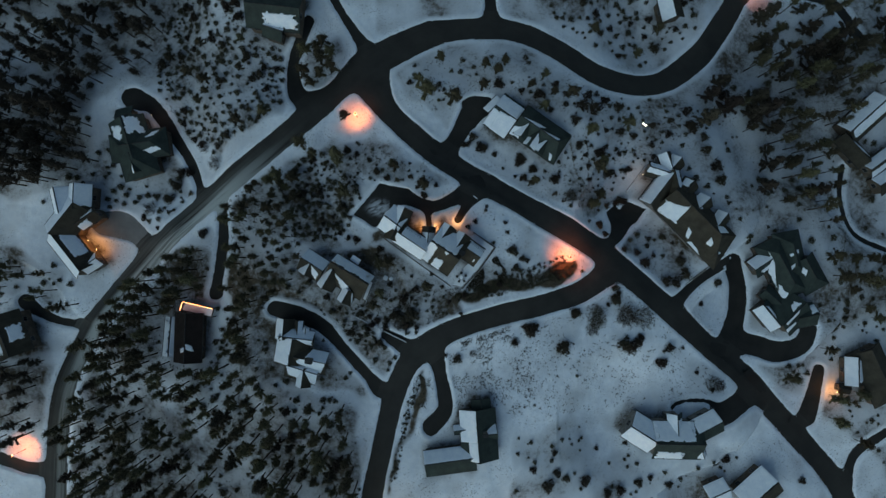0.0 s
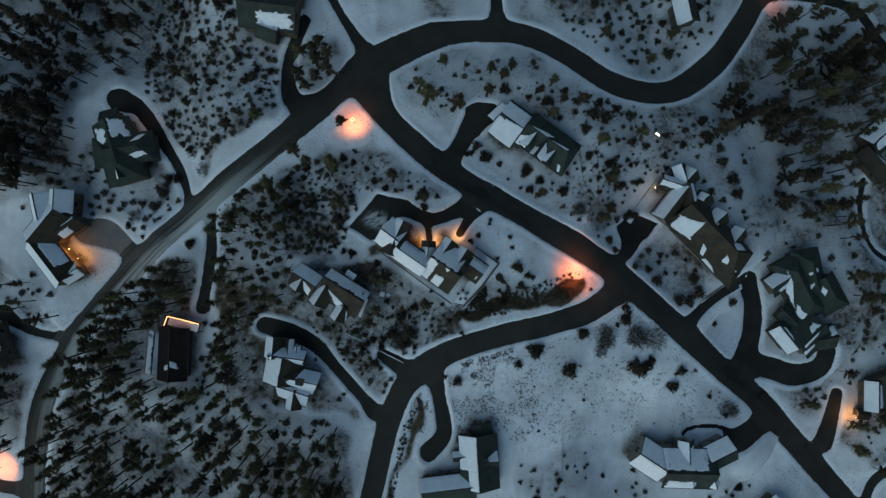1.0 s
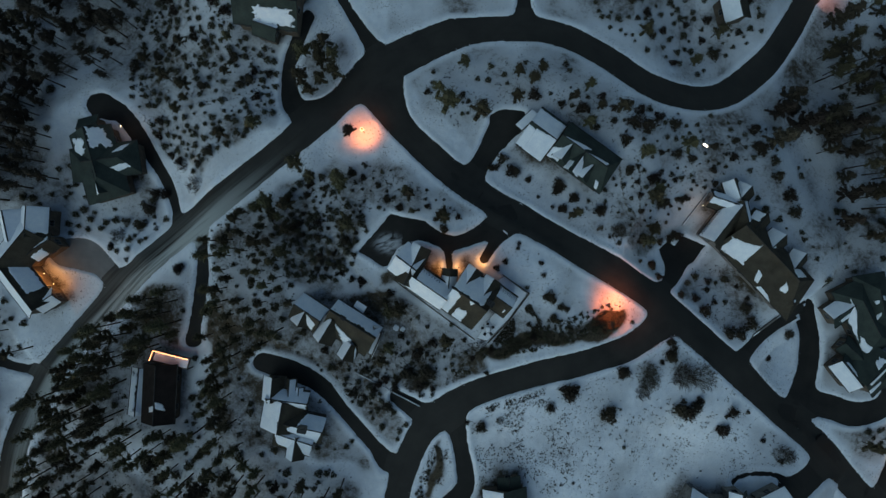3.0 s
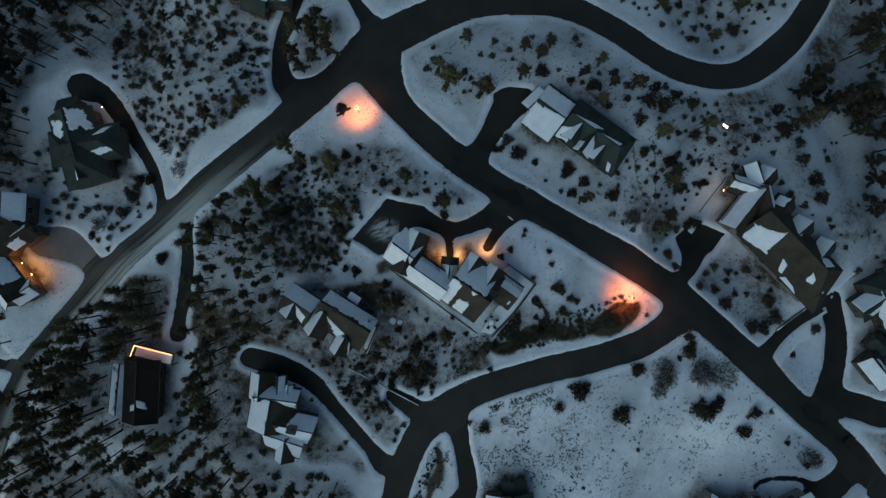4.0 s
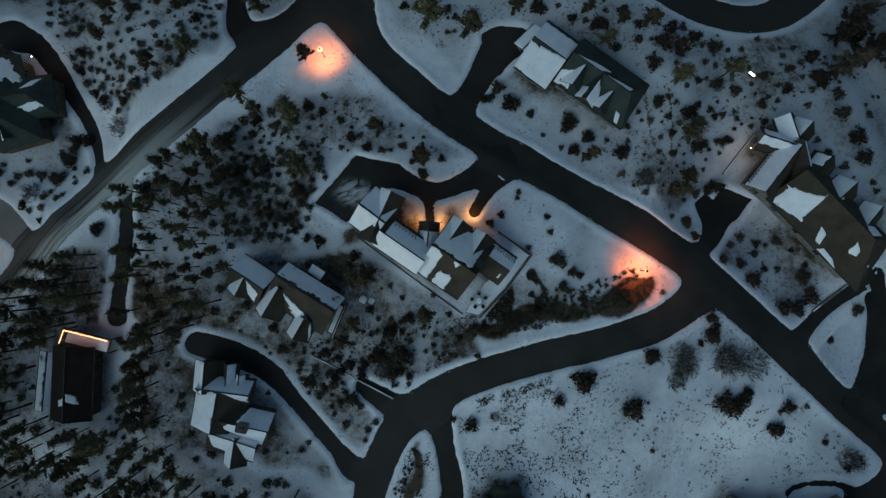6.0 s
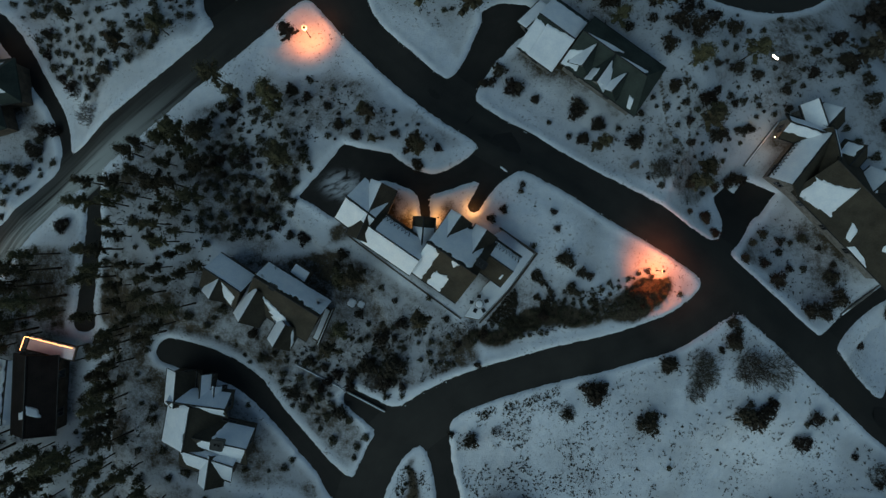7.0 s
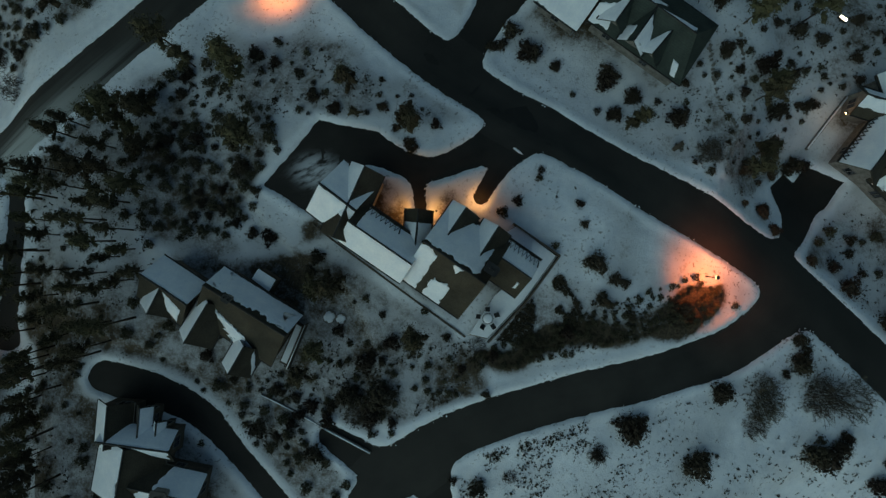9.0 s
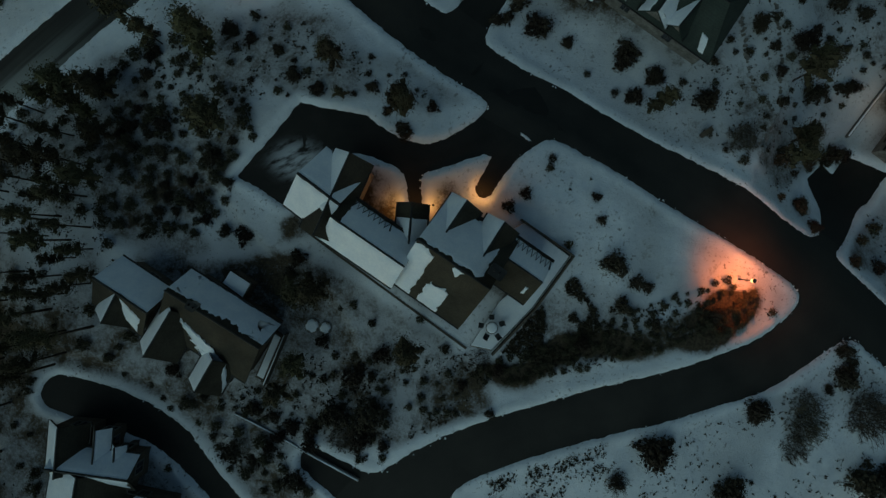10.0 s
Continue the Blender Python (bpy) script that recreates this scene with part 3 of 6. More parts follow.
class Wing:
    """A gabled or hipped wing: ridge from a to b, half widths on its left and right, eave and ridge heights, hips at its ends."""

    def __init__(self, a, b, left, right, eave, top, hip0, hip1):
        self.a, self.b = Vector((*a, 0)), Vector((*b, 0))
        self.d = (self.b - self.a).normalized()
        self.n = Vector((-self.d.y, self.d.x, 0))
        self.len = (self.b - self.a).length
        self.half, self.eave, self.top, self.hip = (left, right), eave, top, (hip0, hip1)

    def slope(self, side, u, v):
        """A point of a roof slope: u along the ridge, v from ridge (0) to eave (1)."""
        w = self.half[side]
        lo = -self.hip[0] * w * v if self.hip[0] else -0.15
        hi = self.len + (self.hip[1] * w * v if self.hip[1] else 0.15)
        p = self.a + self.d * (lo + (hi - lo) * u) + self.n * (w * v * (1, -1)[side])
        p.z = self.top + (self.eave - self.top) * v
        return p

    def corners(self, inset=0.0):
        l, r = self.half
        s, e = (-self.hip[0] * min(l, r) + inset), self.len + self.hip[1] * min(l, r) - inset
        return [self.a + self.d * s + self.n * (l - inset), self.a + self.d * s - self.n * (r - inset),
                self.a + self.d * e - self.n * (r - inset), self.a + self.d * e + self.n * (l - inset)]

    def holds(self, p, margin=0.0):
        q = Vector((p[0], p[1], 0)) - self.a
        s, t = q.dot(self.d), q.dot(self.n)
        l, r = self.half
        return -self.hip[0] * l - margin < s < self.len + self.hip[1] * l + margin and -r - margin < t < l + margin

    def roof(self, mat):
        v1 = 1.0
        tops = [self.slope(0, 0, 0), self.slope(0, 1, 0), self.slope(0, 0, v1), self.slope(0, 1, v1), self.slope(1, 0, v1), self.slope(1, 1, v1)]
        low = [p - Vector((0, 0, 0.2)) for p in tops]
        faces = [(0, 2, 3, 1), (0, 1, 5, 4), (6, 7, 9, 8), (6, 10, 11, 7), (2, 8, 9, 3), (4, 5, 11, 10)]
        if self.hip[0]:
            faces += [(0, 4, 2), (6, 8, 10), (2, 4, 10, 8)]
        else:
            faces += [(0, 6, 8, 2), (0, 4, 10, 6)]
        if self.hip[1]:
            faces += [(1, 3, 5), (7, 11, 9), (3, 9, 11, 5)]
        else:
            faces += [(1, 3, 9, 7), (1, 7, 11, 5)]
        return mesh("roof", tops + low, faces, mat)

    def wall(self, mat):
        c = self.corners(OVER)
        e = self.eave - 0.1
        vs = [(p.x, p.y, -1.6) for p in c] + [(p.x, p.y, e) for p in c]
        faces = [(3, 2, 1, 0), (0, 1, 5, 4), (1, 2, 6, 5), (2, 3, 7, 6), (3, 0, 4, 7)]
        if not self.hip[0] and not self.hip[1]:
            a, b = self.a + self.d * OVER, self.b - self.d * OVER
            vs += [(a.x, a.y, self.top - 0.25), (b.x, b.y, self.top - 0.25)]
            faces += [(4, 5, 8), (6, 7, 9), (5, 6, 9, 8), (7, 4, 8, 9)]
        else:
            faces += [(4, 5, 6, 7)]
        return mesh("wall", vs, faces, mat)

    def snow(self, side, patch, seed):
        """A sheet of lying snow with a torn rim, 12 cm thick: a rectangle u0, u1, v0, v1 or four corners u, v; last the raggedness."""
        rag = patch[-1]
        if len(patch) == 5:
            u0, u1, v0, v1 = patch[:4]
            quad = ((u0, v0), (u1, v0), (u1, v1), (u0, v1))
        else:
            quad = tuple(zip(patch[0:8:2], patch[1:8:2]))
        span_u = max(q[0] for q in quad) - min(q[0] for q in quad)
        span_v = max(q[1] for q in quad) - min(q[1] for q in quad)
        nu, nv = max(10, int(self.len * span_u / 0.18)), max(8, int(self.half[side] * span_v / 0.2))
        verts, faces = [], []
        for i in range(nu + 1):
            for j in range(nv + 1):
                s, t = i / nu, j / nv
                (a, b), (c, d), (e, f), (g, h) = quad
                u = (a * (1 - s) + c * s) * (1 - t) + (g * (1 - s) + e * s) * t
                v = (b * (1 - s) + d * s) * (1 - t) + (h * (1 - s) + f * s) * t
                p = self.slope(side, u, v)
                n1 = noise.noise(Vector((p.x * 0.9 + seed, p.y * 0.9, 0))) + 0.7 * noise.noise(Vector((p.x * 2.9, p.y * 2.9, seed)))
                n2 = noise.noise(Vector((p.x * 0.9, p.y * 0.9 + seed, 7))) + 0.7 * noise.noise(Vector((p.x * 2.7, p.y * 2.7, seed + 3)))
                open_u = 0.0 if (u < 0.004 or u > 0.996) else 1.0
                open_v = 0.15 if (v < 0.004 or v > 0.996) else 1.0
                u -= (s - 0.5) * abs(2 * s - 1) ** 3 * min(0.8, rag * 2.0 * abs(n1)) * span_u * open_u
                v -= (t - 0.5) * abs(2 * t - 1) ** 3 * min(0.8, rag * 2.0 * abs(n2)) * span_v * open_v
                p = self.slope(side, u, v)
                rim = min(1.0, min(s, 1 - s) * nu, min(t, 1 - t) * nv)
                p.z += 0.008 + 0.12 * rim + 0.02 * n1 * rim
                verts.append(p)
        k = nv + 1
        for i in range(nu):
            for j in range(nv):
                f = (i * k + j, (i + 1) * k + j, (i + 1) * k + j + 1, i * k + j + 1)
                faces.append(f[::-1] if side == 0 else f)
        return mesh("roof_snow", verts, faces, SNOW, True)


def window(wing_list, wing, home, at, out, width=0.9, height=1.2, sill=1.0):
    """A framed window on a wall, unless another wing covers it."""
    ahead = at + out * 0.3
    if any(w is not wing and w.holds(ahead) for w in wing_list):
        return
    m = Matrix.Translation((at.x, at.y, sill)) @ out.to_track_quat("Y", "Z").to_matrix().to_4x4()
    frame_shell = Shell()
    for x, z, sx, sz in ((-width / 2, 0, 0.09, height), (width / 2, 0, 0.09, height), (0, 0, width + 0.1, 0.09), (0, height - 0.05, width + 0.1, 0.09), (0, 0.08, 0.05, height - 0.12)):
        frame_shell.box(m @ Matrix.Translation((x, 0.02, z)), sx, 0.08, sz)
    w = part("window", frame_shell.done("window", TRIM), home)
    part("pane", Shell().box(m @ Matrix.Translation((0, -0.01, 0.08)), width, 0.03, height - 0.1).done("pane", GLASS), w, "dark window glass")


def house(wings, label, roof_mat, wall_mat):
    made = [Wing(*w[:8]) for w in wings]
    FOOTPRINTS.extend(made)
    c = sum(((w.a + w.b) / 2 for w in made), Vector()) / len(made)
    for w in made:
        w.centre = (c.x, c.y)
    home = tagged(new("house"), label, "house")
    home.location = (c.x, c.y, 0)
    back = Matrix.Translation((-c.x, -c.y, 0))
    for k, (w, row) in enumerate(zip(made, wings)):
        items = [("wall", w.wall(wall_mat), ""), ("roof", w.roof(roof_mat), "")]
        line = [w.slope(0, u, 0) + Vector((0, 0, 0.05)) for u in (0, 0.5, 1)]
        items.append(("ridge_cap", Shell().tube(line, [0.085] * 3, 6).done("ridge_cap", METAL), "dark ridge capping"))
        for side in (0, 1):
            line = [w.slope(side, u, 1.0) + w.n * (0.05, -0.05)[side] - Vector((0, 0, 0.07)) for u in (0, 0.5, 1)]
            items.append(("gutter", Shell().tube(line, [0.075] * 3, 6).done("gutter", METAL), "dark eave gutter"))
        for side in (0, 1):
            for j, patch in enumerate(row[8 + side]):
                items.append(("roof_snow", w.snow(side, patch, k * 3.1 + j + side * 7.7 + c.x), "lying snow with a torn edge"))
        for name, me, text in items:
            me.transform(back)
            part(name, me, home, text)
        before = set(home.children)
        mid = (w.a + w.b) / 2
        for s in (0, 1):
            out = w.n * (1, -1)[s]
            count = max(1, int(w.len / 3))
            for i in range(count):
                window(made, w, home, w.a + w.d * (w.len * (i + 0.5) / count) + out * (w.half[s] - OVER), out, 0.9, 1.2, w.eave - 1.9)
        if not w.hip[0]:
            window(made, w, home, w.a + w.d * OVER, -w.d, 1.0, 1.3, w.eave - 1.8)
        if not w.hip[1]:
            window(made, w, home, w.b - w.d * OVER, w.d, 1.0, 1.3, w.eave - 1.8)
        for ob in set(home.children) - before:
            for o in (ob, *ob.children):
                o.data.transform(back)
    return home, made


# house main
MAIN = house([
    ((-11.5, 6.6), (-8.4, 4.3), 3.1, 2.9, 4.8, 7.0, 0, 0, FULL, FULL),
    ((-7.5, 8.2), (-10.3, 1.9), 1.7, 1.7, 5.0, 6.9, 0, 0, NONE, [(0, 0.72, 0, 1, 0.1)]),
    ((-8.8, 3.2), (-3.2, -0.6), 2.3, 2.2, 5.2, 7.2, 0, 0, [(0.1, 1, 0, 0.93, 0.05)], FULL),
    ((-2.6, 4.4), (-2.9, 0.6), 1.3, 1.3, 4.2, 5.8, 0, 0, [(0.3, 1, 0.05, 1, 0.06)], [(0.3, 1, 0.05, 1, 0.06)]),
    ((-1.9, 1.4), (3.5, -2.3), 4.4, 4.2, 4.6, 8.0, 0, 0, [(0, 0.86, 0.03, 0.97, 0.1)], [(0, 0.27, 0.02, 1, 0.12), (0.36, 0.66, 0.46, 1, 0.32), (0.52, 0.02, 0.66, 0.02, 0.6, 0.2, 0.5, 0.1, 0.2)]),
    ((1.8, 4.5), (0.2, 2.1), 1.5, 1.5, 4.8, 6.7, 0, 0, NONE, FULL),
    ((4.8, 2.8), (3.1, 0.1), 1.5, 1.5, 4.8, 6.6, 0, 0, NONE, FULL),
    ((5.0, 0.1), (7.9, -1.9), 2.1, 2.3, 4.0, 5.6, 0, 0, [(0, 1, 0.02, 0.94, 0.05)], [(0.75, 0.85, 0.4, 0.75, 0.3)]),
], "long stone house with snowy shingle roofs and lit entry", ROOF_BROWN, WALL_STONE)
# house gabled
GABLED = house([
    ((-28.3, -1.9), (-24.3, -4.5), 2.1, 2.6, 3.1, 5.3, 0, 0, FULL, [(0.48, 0.08, 0.92, 0.34, 0.9, 1.0, 0.66, 0.82, 0.15)]),
    ((-26.6, -3.1), (-27.7, -5.3), 1.5, 2.0, 3.1, 5.25, 0, 0, NONE, [(0, 1, 0.0, 1, 0.05)]),
    ((-22.4, -2.8), (-15.2, -7.2), 1.9, 3.8, 3.1, 5.7, 0, 0, [(0, 1, 0.1, 1, 0.28)], [(0.14, 0.36, 0.62, 0.62, 0.86, 1.0, 0.46, 1.0, 0.35)]),
    ((-22.2, -4.5), (-24.2, -7.9), 1.8, 1.75, 3.1, 5.5, 0, 0, NONE, [(0, 1, 0.02, 1, 0.1)]),
    ((-19.1, -8.5), (-20.4, -10.8), 1.5, 1.5, 3.0, 4.9, 0, 0, [(0.0, 0.5, 0.3, 0.55, 0.9, 1, 0.5, 1, 0.2)], FULL),
], "two-part gabled house with snow on its dark roof", ROOF_BROWN, WALL_TIMBER)
# house white
WHITE = house([
    ((-29.9, -18.3), (-30.7, -23.0), 3.0, 3.4, 2.8, 5.0, 0, 0, NONE, [(0, 1, 0.03, 1, 0.06)]),
    ((-32.6, -17.6), (-26.3, -18.4), 1.5, 1.4, 2.9, 4.6, 0, 0, FULL, [(0.35, 0.0, 1, 0.0, 0.96, 0.9, 0.5, 0.6, 0.12)]),
    ((-31.6, -14.5), (-31.9, -18.2), 1.5, 1.9, 2.8, 4.6, 0, 0, NONE, FULL),
    ((-29.6, -21.6), (-23.8, -22.8), 1.9, 2.5, 2.8, 4.7, 0, 0, [(0.28, 0.0, 1, 0.0, 1, 1, 0.48, 1, 0.1)], [(0.02, 0.4, 0.2, 0.0, 1, 0, 0.86, 1, 0.1)]),
    ((-31.3, -23.2), (-25.5, -25.0), 1.3, 2.4, 2.6, 4.1, 0, 0, FULL, [(0, 0.0, 1, 0.0, 1, 1, 0.12, 0.8, 0.08)]),
    ((-27.9, -24.0), (-28.4, -27.5), 1.4, 1.5, 2.7, 4.3, 0, 0, NONE, FULL),
    ((-29.1, -14.9), (-29.3, -17.6), 0.8, 0.7, 2.8, 3.9, 0, 0, FULL, NONE),
    ((-27.7, -16.3), (-27.8, -18.0), 0.6, 0.6, 2.8, 3.6, 0, 0, FULL, FULL),
], "house with mostly snow-covered gabled shingle roofs", ROOF_BROWN, WALL_TIMBER)
# house upper
house([
    ((11.5, 29.1), (15.4, 26.3), 3.4, 4.1, 2.4, 4.2, 0, 0, [(0, 1, 0.0, 0.92, 0.08)], [(0, 0.08, 0.3, 0.16, 0.35, 0.98, 0, 1, 0.08), (0.26, 0.06, 1, 0.0, 1, 1, 0.28, 1, 0.1)]),
    ((16.4, 26.8), (23.6, 21.7), 3.1, 3.7, 2.7, 5.1, 0, 0.5, [(0.0, 0, 0.48, 0, 0.60, 0.36, 0.42, 0.3, 0.12), (0.5, 0, 0.98, 0, 0.95, 0.26, 0.86, 0.2, 0.12)], [(0.0, 0.55, 0.16, 0.35, 0.2, 0.98, 0, 1, 0.15), (0.86, 0.62, 0.93, 0.66, 0.93, 0.95, 0.87, 0.95, 0.2)]),
    ((10.2, 28.1), (12.7, 30.5), 1.5, 1.6, 1.9, 2.66, 0, 0, FULL, FULL),
    ((17.9, 25.3), (16.3, 23.0), 1.3, 1.6, 3.3, 5.0, 0, 0, NONE, [(0, 1, 0.0, 1, 0.1)]),
    ((20.0, 24.2), (17.9, 21.2), 1.5, 1.3, 3.3, 5.1, 0, 0, [(0.2, 0.0, 1, 0, 1, 1, 0.45, 1, 0.2)], [(0.55, 1, 0.35, 1, 0.3)]),
    ((21.4, 22.0), (19.8, 20.1), 1.0, 1.2, 3.2, 4.7, 0, 0, NONE, [(0, 1, 0.0, 1, 0.12)]),
], "house with dark green-grey shingle roof partly snowed", ROOF_GREEN, WALL_STONE)
# house large
LARGE = house([
    ((42.9, 9.3), (47.2, 14.9), 1.9, 2.6, 2.6, 5.0, 0, 0, [(0, 1, 0.02, 0.98, 0.04)], NONE),
    ((47.4, 11.7), (55.6, 3.3), 3.0, 4.6, 2.7, 5.9, 0, 1, [(0.78, 0.3, 0.95, 0.1, 0.95, 0.7, 0.82, 0.8, 0.15)], [(0.03, 0.95, 0.05, 0.5, 0.34, 0.12, 0.3, 0.8, 0.25), (0.50, 0.88, 0.48, 0.57, 0.55, 0.62, 0.55, 0.88, 0.2), (0.55, 0.98, 0.6, 0.86, 0.71, 0.9, 0.75, 1.0, 0.12), (0.78, 0.56, 0.84, 0.25, 0.9, 0.37, 0.88, 0.5, 0.2)]),
    ((47.2, 16.0), (48.9, 17.9), 1.6, 1.6, 2.6, 4.4, 0, 0, FULL, NONE),
    ((43.0, 16.3), (46.9, 15.1), 1.4, 1.5, 2.6, 4.5, 0, 0, [(0.05, 1, 0.0, 0.95, 0.15)], [(0, 1, 0.02, 0.6, 0.2)]),
    ((47.3, 15.9), (46.2, 19.0), 1.4, 1.2, 2.6, 4.3, 0, 0, [(0, 1, 0.0, 0.95, 0.1)], NONE),
    ((47.3, 15.6), (48.3, 11.3), 1.7, 1.6, 2.9, 5.1, 0, 0, [(0.0, 0.02, 0.7, 0.02, 0.95, 0.9, 0.05, 0.9, 0.12)], NONE),
    ((49.2, 11.2), (51.3, 13.6), 1.6, 1.7, 2.8, 4.7, 0, 0, [(0.45, 0.95, 0.1, 0.85, 0.15)], NONE),
    ((51.6, 8.0), (54.1, 10.3), 1.7, 1.8, 2.8, 4.8, 0, 0, [(0, 1, 0.0, 1, 0.08)], [(0, 0.4, 0, 0.5, 0.2)]),
    ((55.3, 4.6), (57.5, 7.4), 1.4, 1.5, 2.6, 4.5, 0, 0, FULL, NONE),
    ((58.1, 4.4), (59.3, 2.8), 0.8, 0.8, 2.1, 2.7, 0, 0, FULL, FULL),
    ((55.2, 3.0), (55.6, -0.6), 1.9, 1.8, 2.6, 4.4, 0, 0, [(0.1, 0.1, 0.9, 0.1, 0.8, 0.95, 0.3, 0.95, 0.15)], [(0, 0.0, 0.35, 0.1, 0.3, 0.6, 0, 0.9, 0.2)]),
], "large house with many gables and half-melted roof snow", ROOF_BROWN, WALL_STONE)
# house shadowed
house([
    ((64.9, -4.3), (69.1, -1.5), 1.9, 1.9, 2.57, 3.98, 0, 0, FULL, [(0.1, 0.5, 0.8, 0.3, 0.9, 0.8, 0.2, 0.9, 0.3)]),
    ((68.9, -1.2), (71.9, -7.0), 2.8, 2.8, 2.7, 4.7, 1, 1, NONE, [(0.0, 0.4, 0.3, 0.4, 0.8, 0.95, 0.45, 0.95, 0.2), (0.7, 0.7, 1, 0.5, 1, 0.95, 0.8, 0.98, 0.2)]),
    ((71.8, 0.6), (72.7, -3.6), 2.5, 2.7, 2.7, 4.5, 1, 1, [(0.3, 0.2, 0.45, 0.2, 0.5, 0.4, 0.35, 0.5, 0.3)], [(0.4, 0.1, 0.5, 0.1, 0.55, 0.3, 0.42, 0.35, 0.3), (0.8, 0.1, 0.9, 0.15, 0.95, 0.4, 0.8, 0.4, 0.3)]),
    ((74.2, -2.3), (76.2, -6.0), 2.6, 2.6, 2.73, 4.45, 0, 1, NONE, [(0.2, 0.3, 0.5, 0.2, 0.6, 0.5, 0.3, 0.6, 0.4)]),
    ((66.3, -11.2), (69.6, -15.2), 1.9, 1.9, 2.57, 3.98, 0, 0, [(0.1, 0.2, 0.9, 0.1, 0.9, 0.4, 0.2, 0.5, 0.2)], FULL),
    ((69.7, -14.9), (74.0, -10.6), 3.2, 3.2, 2.89, 4.76, 0, 0, [(0.5, 0.1, 0.9, 0.1, 0.8, 0.5, 0.6, 0.4, 0.3)], [(0.1, 0.05, 0.7, 0.05, 0.65, 0.2, 0.1, 0.25, 0.1), (0.0, 0.4, 0.4, 0.5, 0.4, 0.65, 0.0, 0.7, 0.1)]),
    ((73.2, -13.7), (76.9, -12.9), 2.2, 2.2, 2.57, 4.13, 0, 0, [(0.6, 0.1, 1, 0.1, 1, 0.9, 0.7, 0.8, 0.3)], NONE),
    ((67.2, -8.4), (69.9, -10.9), 1.5, 1.5, 2.42, 3.35, 0, 0, NONE, NONE),
], "dark-roofed rambling house with thin streaks of snow", ROOF_GREEN, WALL_TIMBER)
# house edge
house([
    ((84.2, 24.6), (92.0, 31.6), 2.6, 3.0, 2.9, 4.8, 0, 0, FULL, [(0.05, 1, 0.05, 0.75, 0.12)]),
    ((83.4, 24.2), (88.6, 18.4), 1.6, 2.2, 2.7, 4.3, 0, 0, [(0.25, 0.1, 0.6, 0.05, 0.95, 0.8, 0.7, 0.9, 0.12)], NONE),
    ((88.9, 16.6), (95.2, 21.2), 1.6, 2.0, 2.7, 4.4, 0, 0, FULL, [(0, 1, 0.3, 1, 0.3)]),
    ((90.8, 13.2), (97.3, 17.4), 1.8, 2.4, 2.7, 4.4, 0, 0, FULL, NONE),
], "big house with bright snow-covered roof among pines", ROOF_BROWN, WALL_TIMBER)
# house south
SOUTH = house([
    ((7.2, -33.4), (7.9, -43.6), 3.9, 3.4, 2.7, 4.8, 0, 0, NONE, [(0, 0.62, 0.02, 1, 0.06), (0.6, 0.98, 0.02, 0.55, 0.08)]),
    ((-3.0, -44.1), (7.0, -42.8), 2.3, 3.0, 2.4, 4.1, 0, 0, [(0, 1, 0.02, 1, 0.05)], NONE),
    ((2.9, -37.6), (6.4, -37.2), 1.0, 1.0, 2.4, 3.4, 0, 0, FULL, NONE),
    ((8.0, -38.2), (11.4, -37.9), 1.8, 1.7, 2.7, 4.2, 0, 0, [(0.25, 0.0, 1, 0.0, 0.95, 0.95, 0.6, 0.95, 0.12)], NONE),
    ((8.2, -31.6), (8.4, -33.8), 1.9, 1.9, 2.2, 3.0, 0, 0, NONE, NONE),
], "L-shaped house with snow on its west roof slopes", ROOF_GREEN, WALL_TIMBER)
# house meadow
house([
    ((39.2, -35.7), (43.9, -38.7), 2.8, 2.8, 3.3, 5.5, 0, 0, FULL, FULL),
    ((43.6, -38.7), (52.4, -38.9), 3.6, 3.4, 3.5, 5.9, 0, 0, [(0, 0.85, 0.1, 1, 0.15)], [(0.02, 0.65, 0.5, 1.0, 0.35)]),
    ((47.6, -33.9), (47.8, -38.2), 1.4, 1.4, 3.3, 5.1, 0, 0, [(0.2, 1, 0, 1, 0.1)], FULL),
    ((51.8, -37.2), (55.9, -35.1), 2.3, 2.3, 3.1, 4.9, 0, 0, FULL, NONE),
    ((51.7, -38.5), (52.6, -41.7), 1.0, 1.2, 3.3, 4.7, 0, 0, FULL, [(0, 1, 0, 1, 0.3)]),
], "winged house beside the snowy meadow with white roofs", ROOF_GREEN, WALL_STONE)
# house corner
house([
    ((68.0, -47.7), (62.7, -52.4), 3.0, 3.4, 2.57, 4.45, 0, 0, NONE, FULL),
    ((55.8, -51.0), (59.4, -49.4), 2.2, 2.2, 2.42, 3.67, 0, 0, FULL, FULL),
], "house with one wide snow-covered roof slope", ROOF_BROWN, WALL_TIMBER)
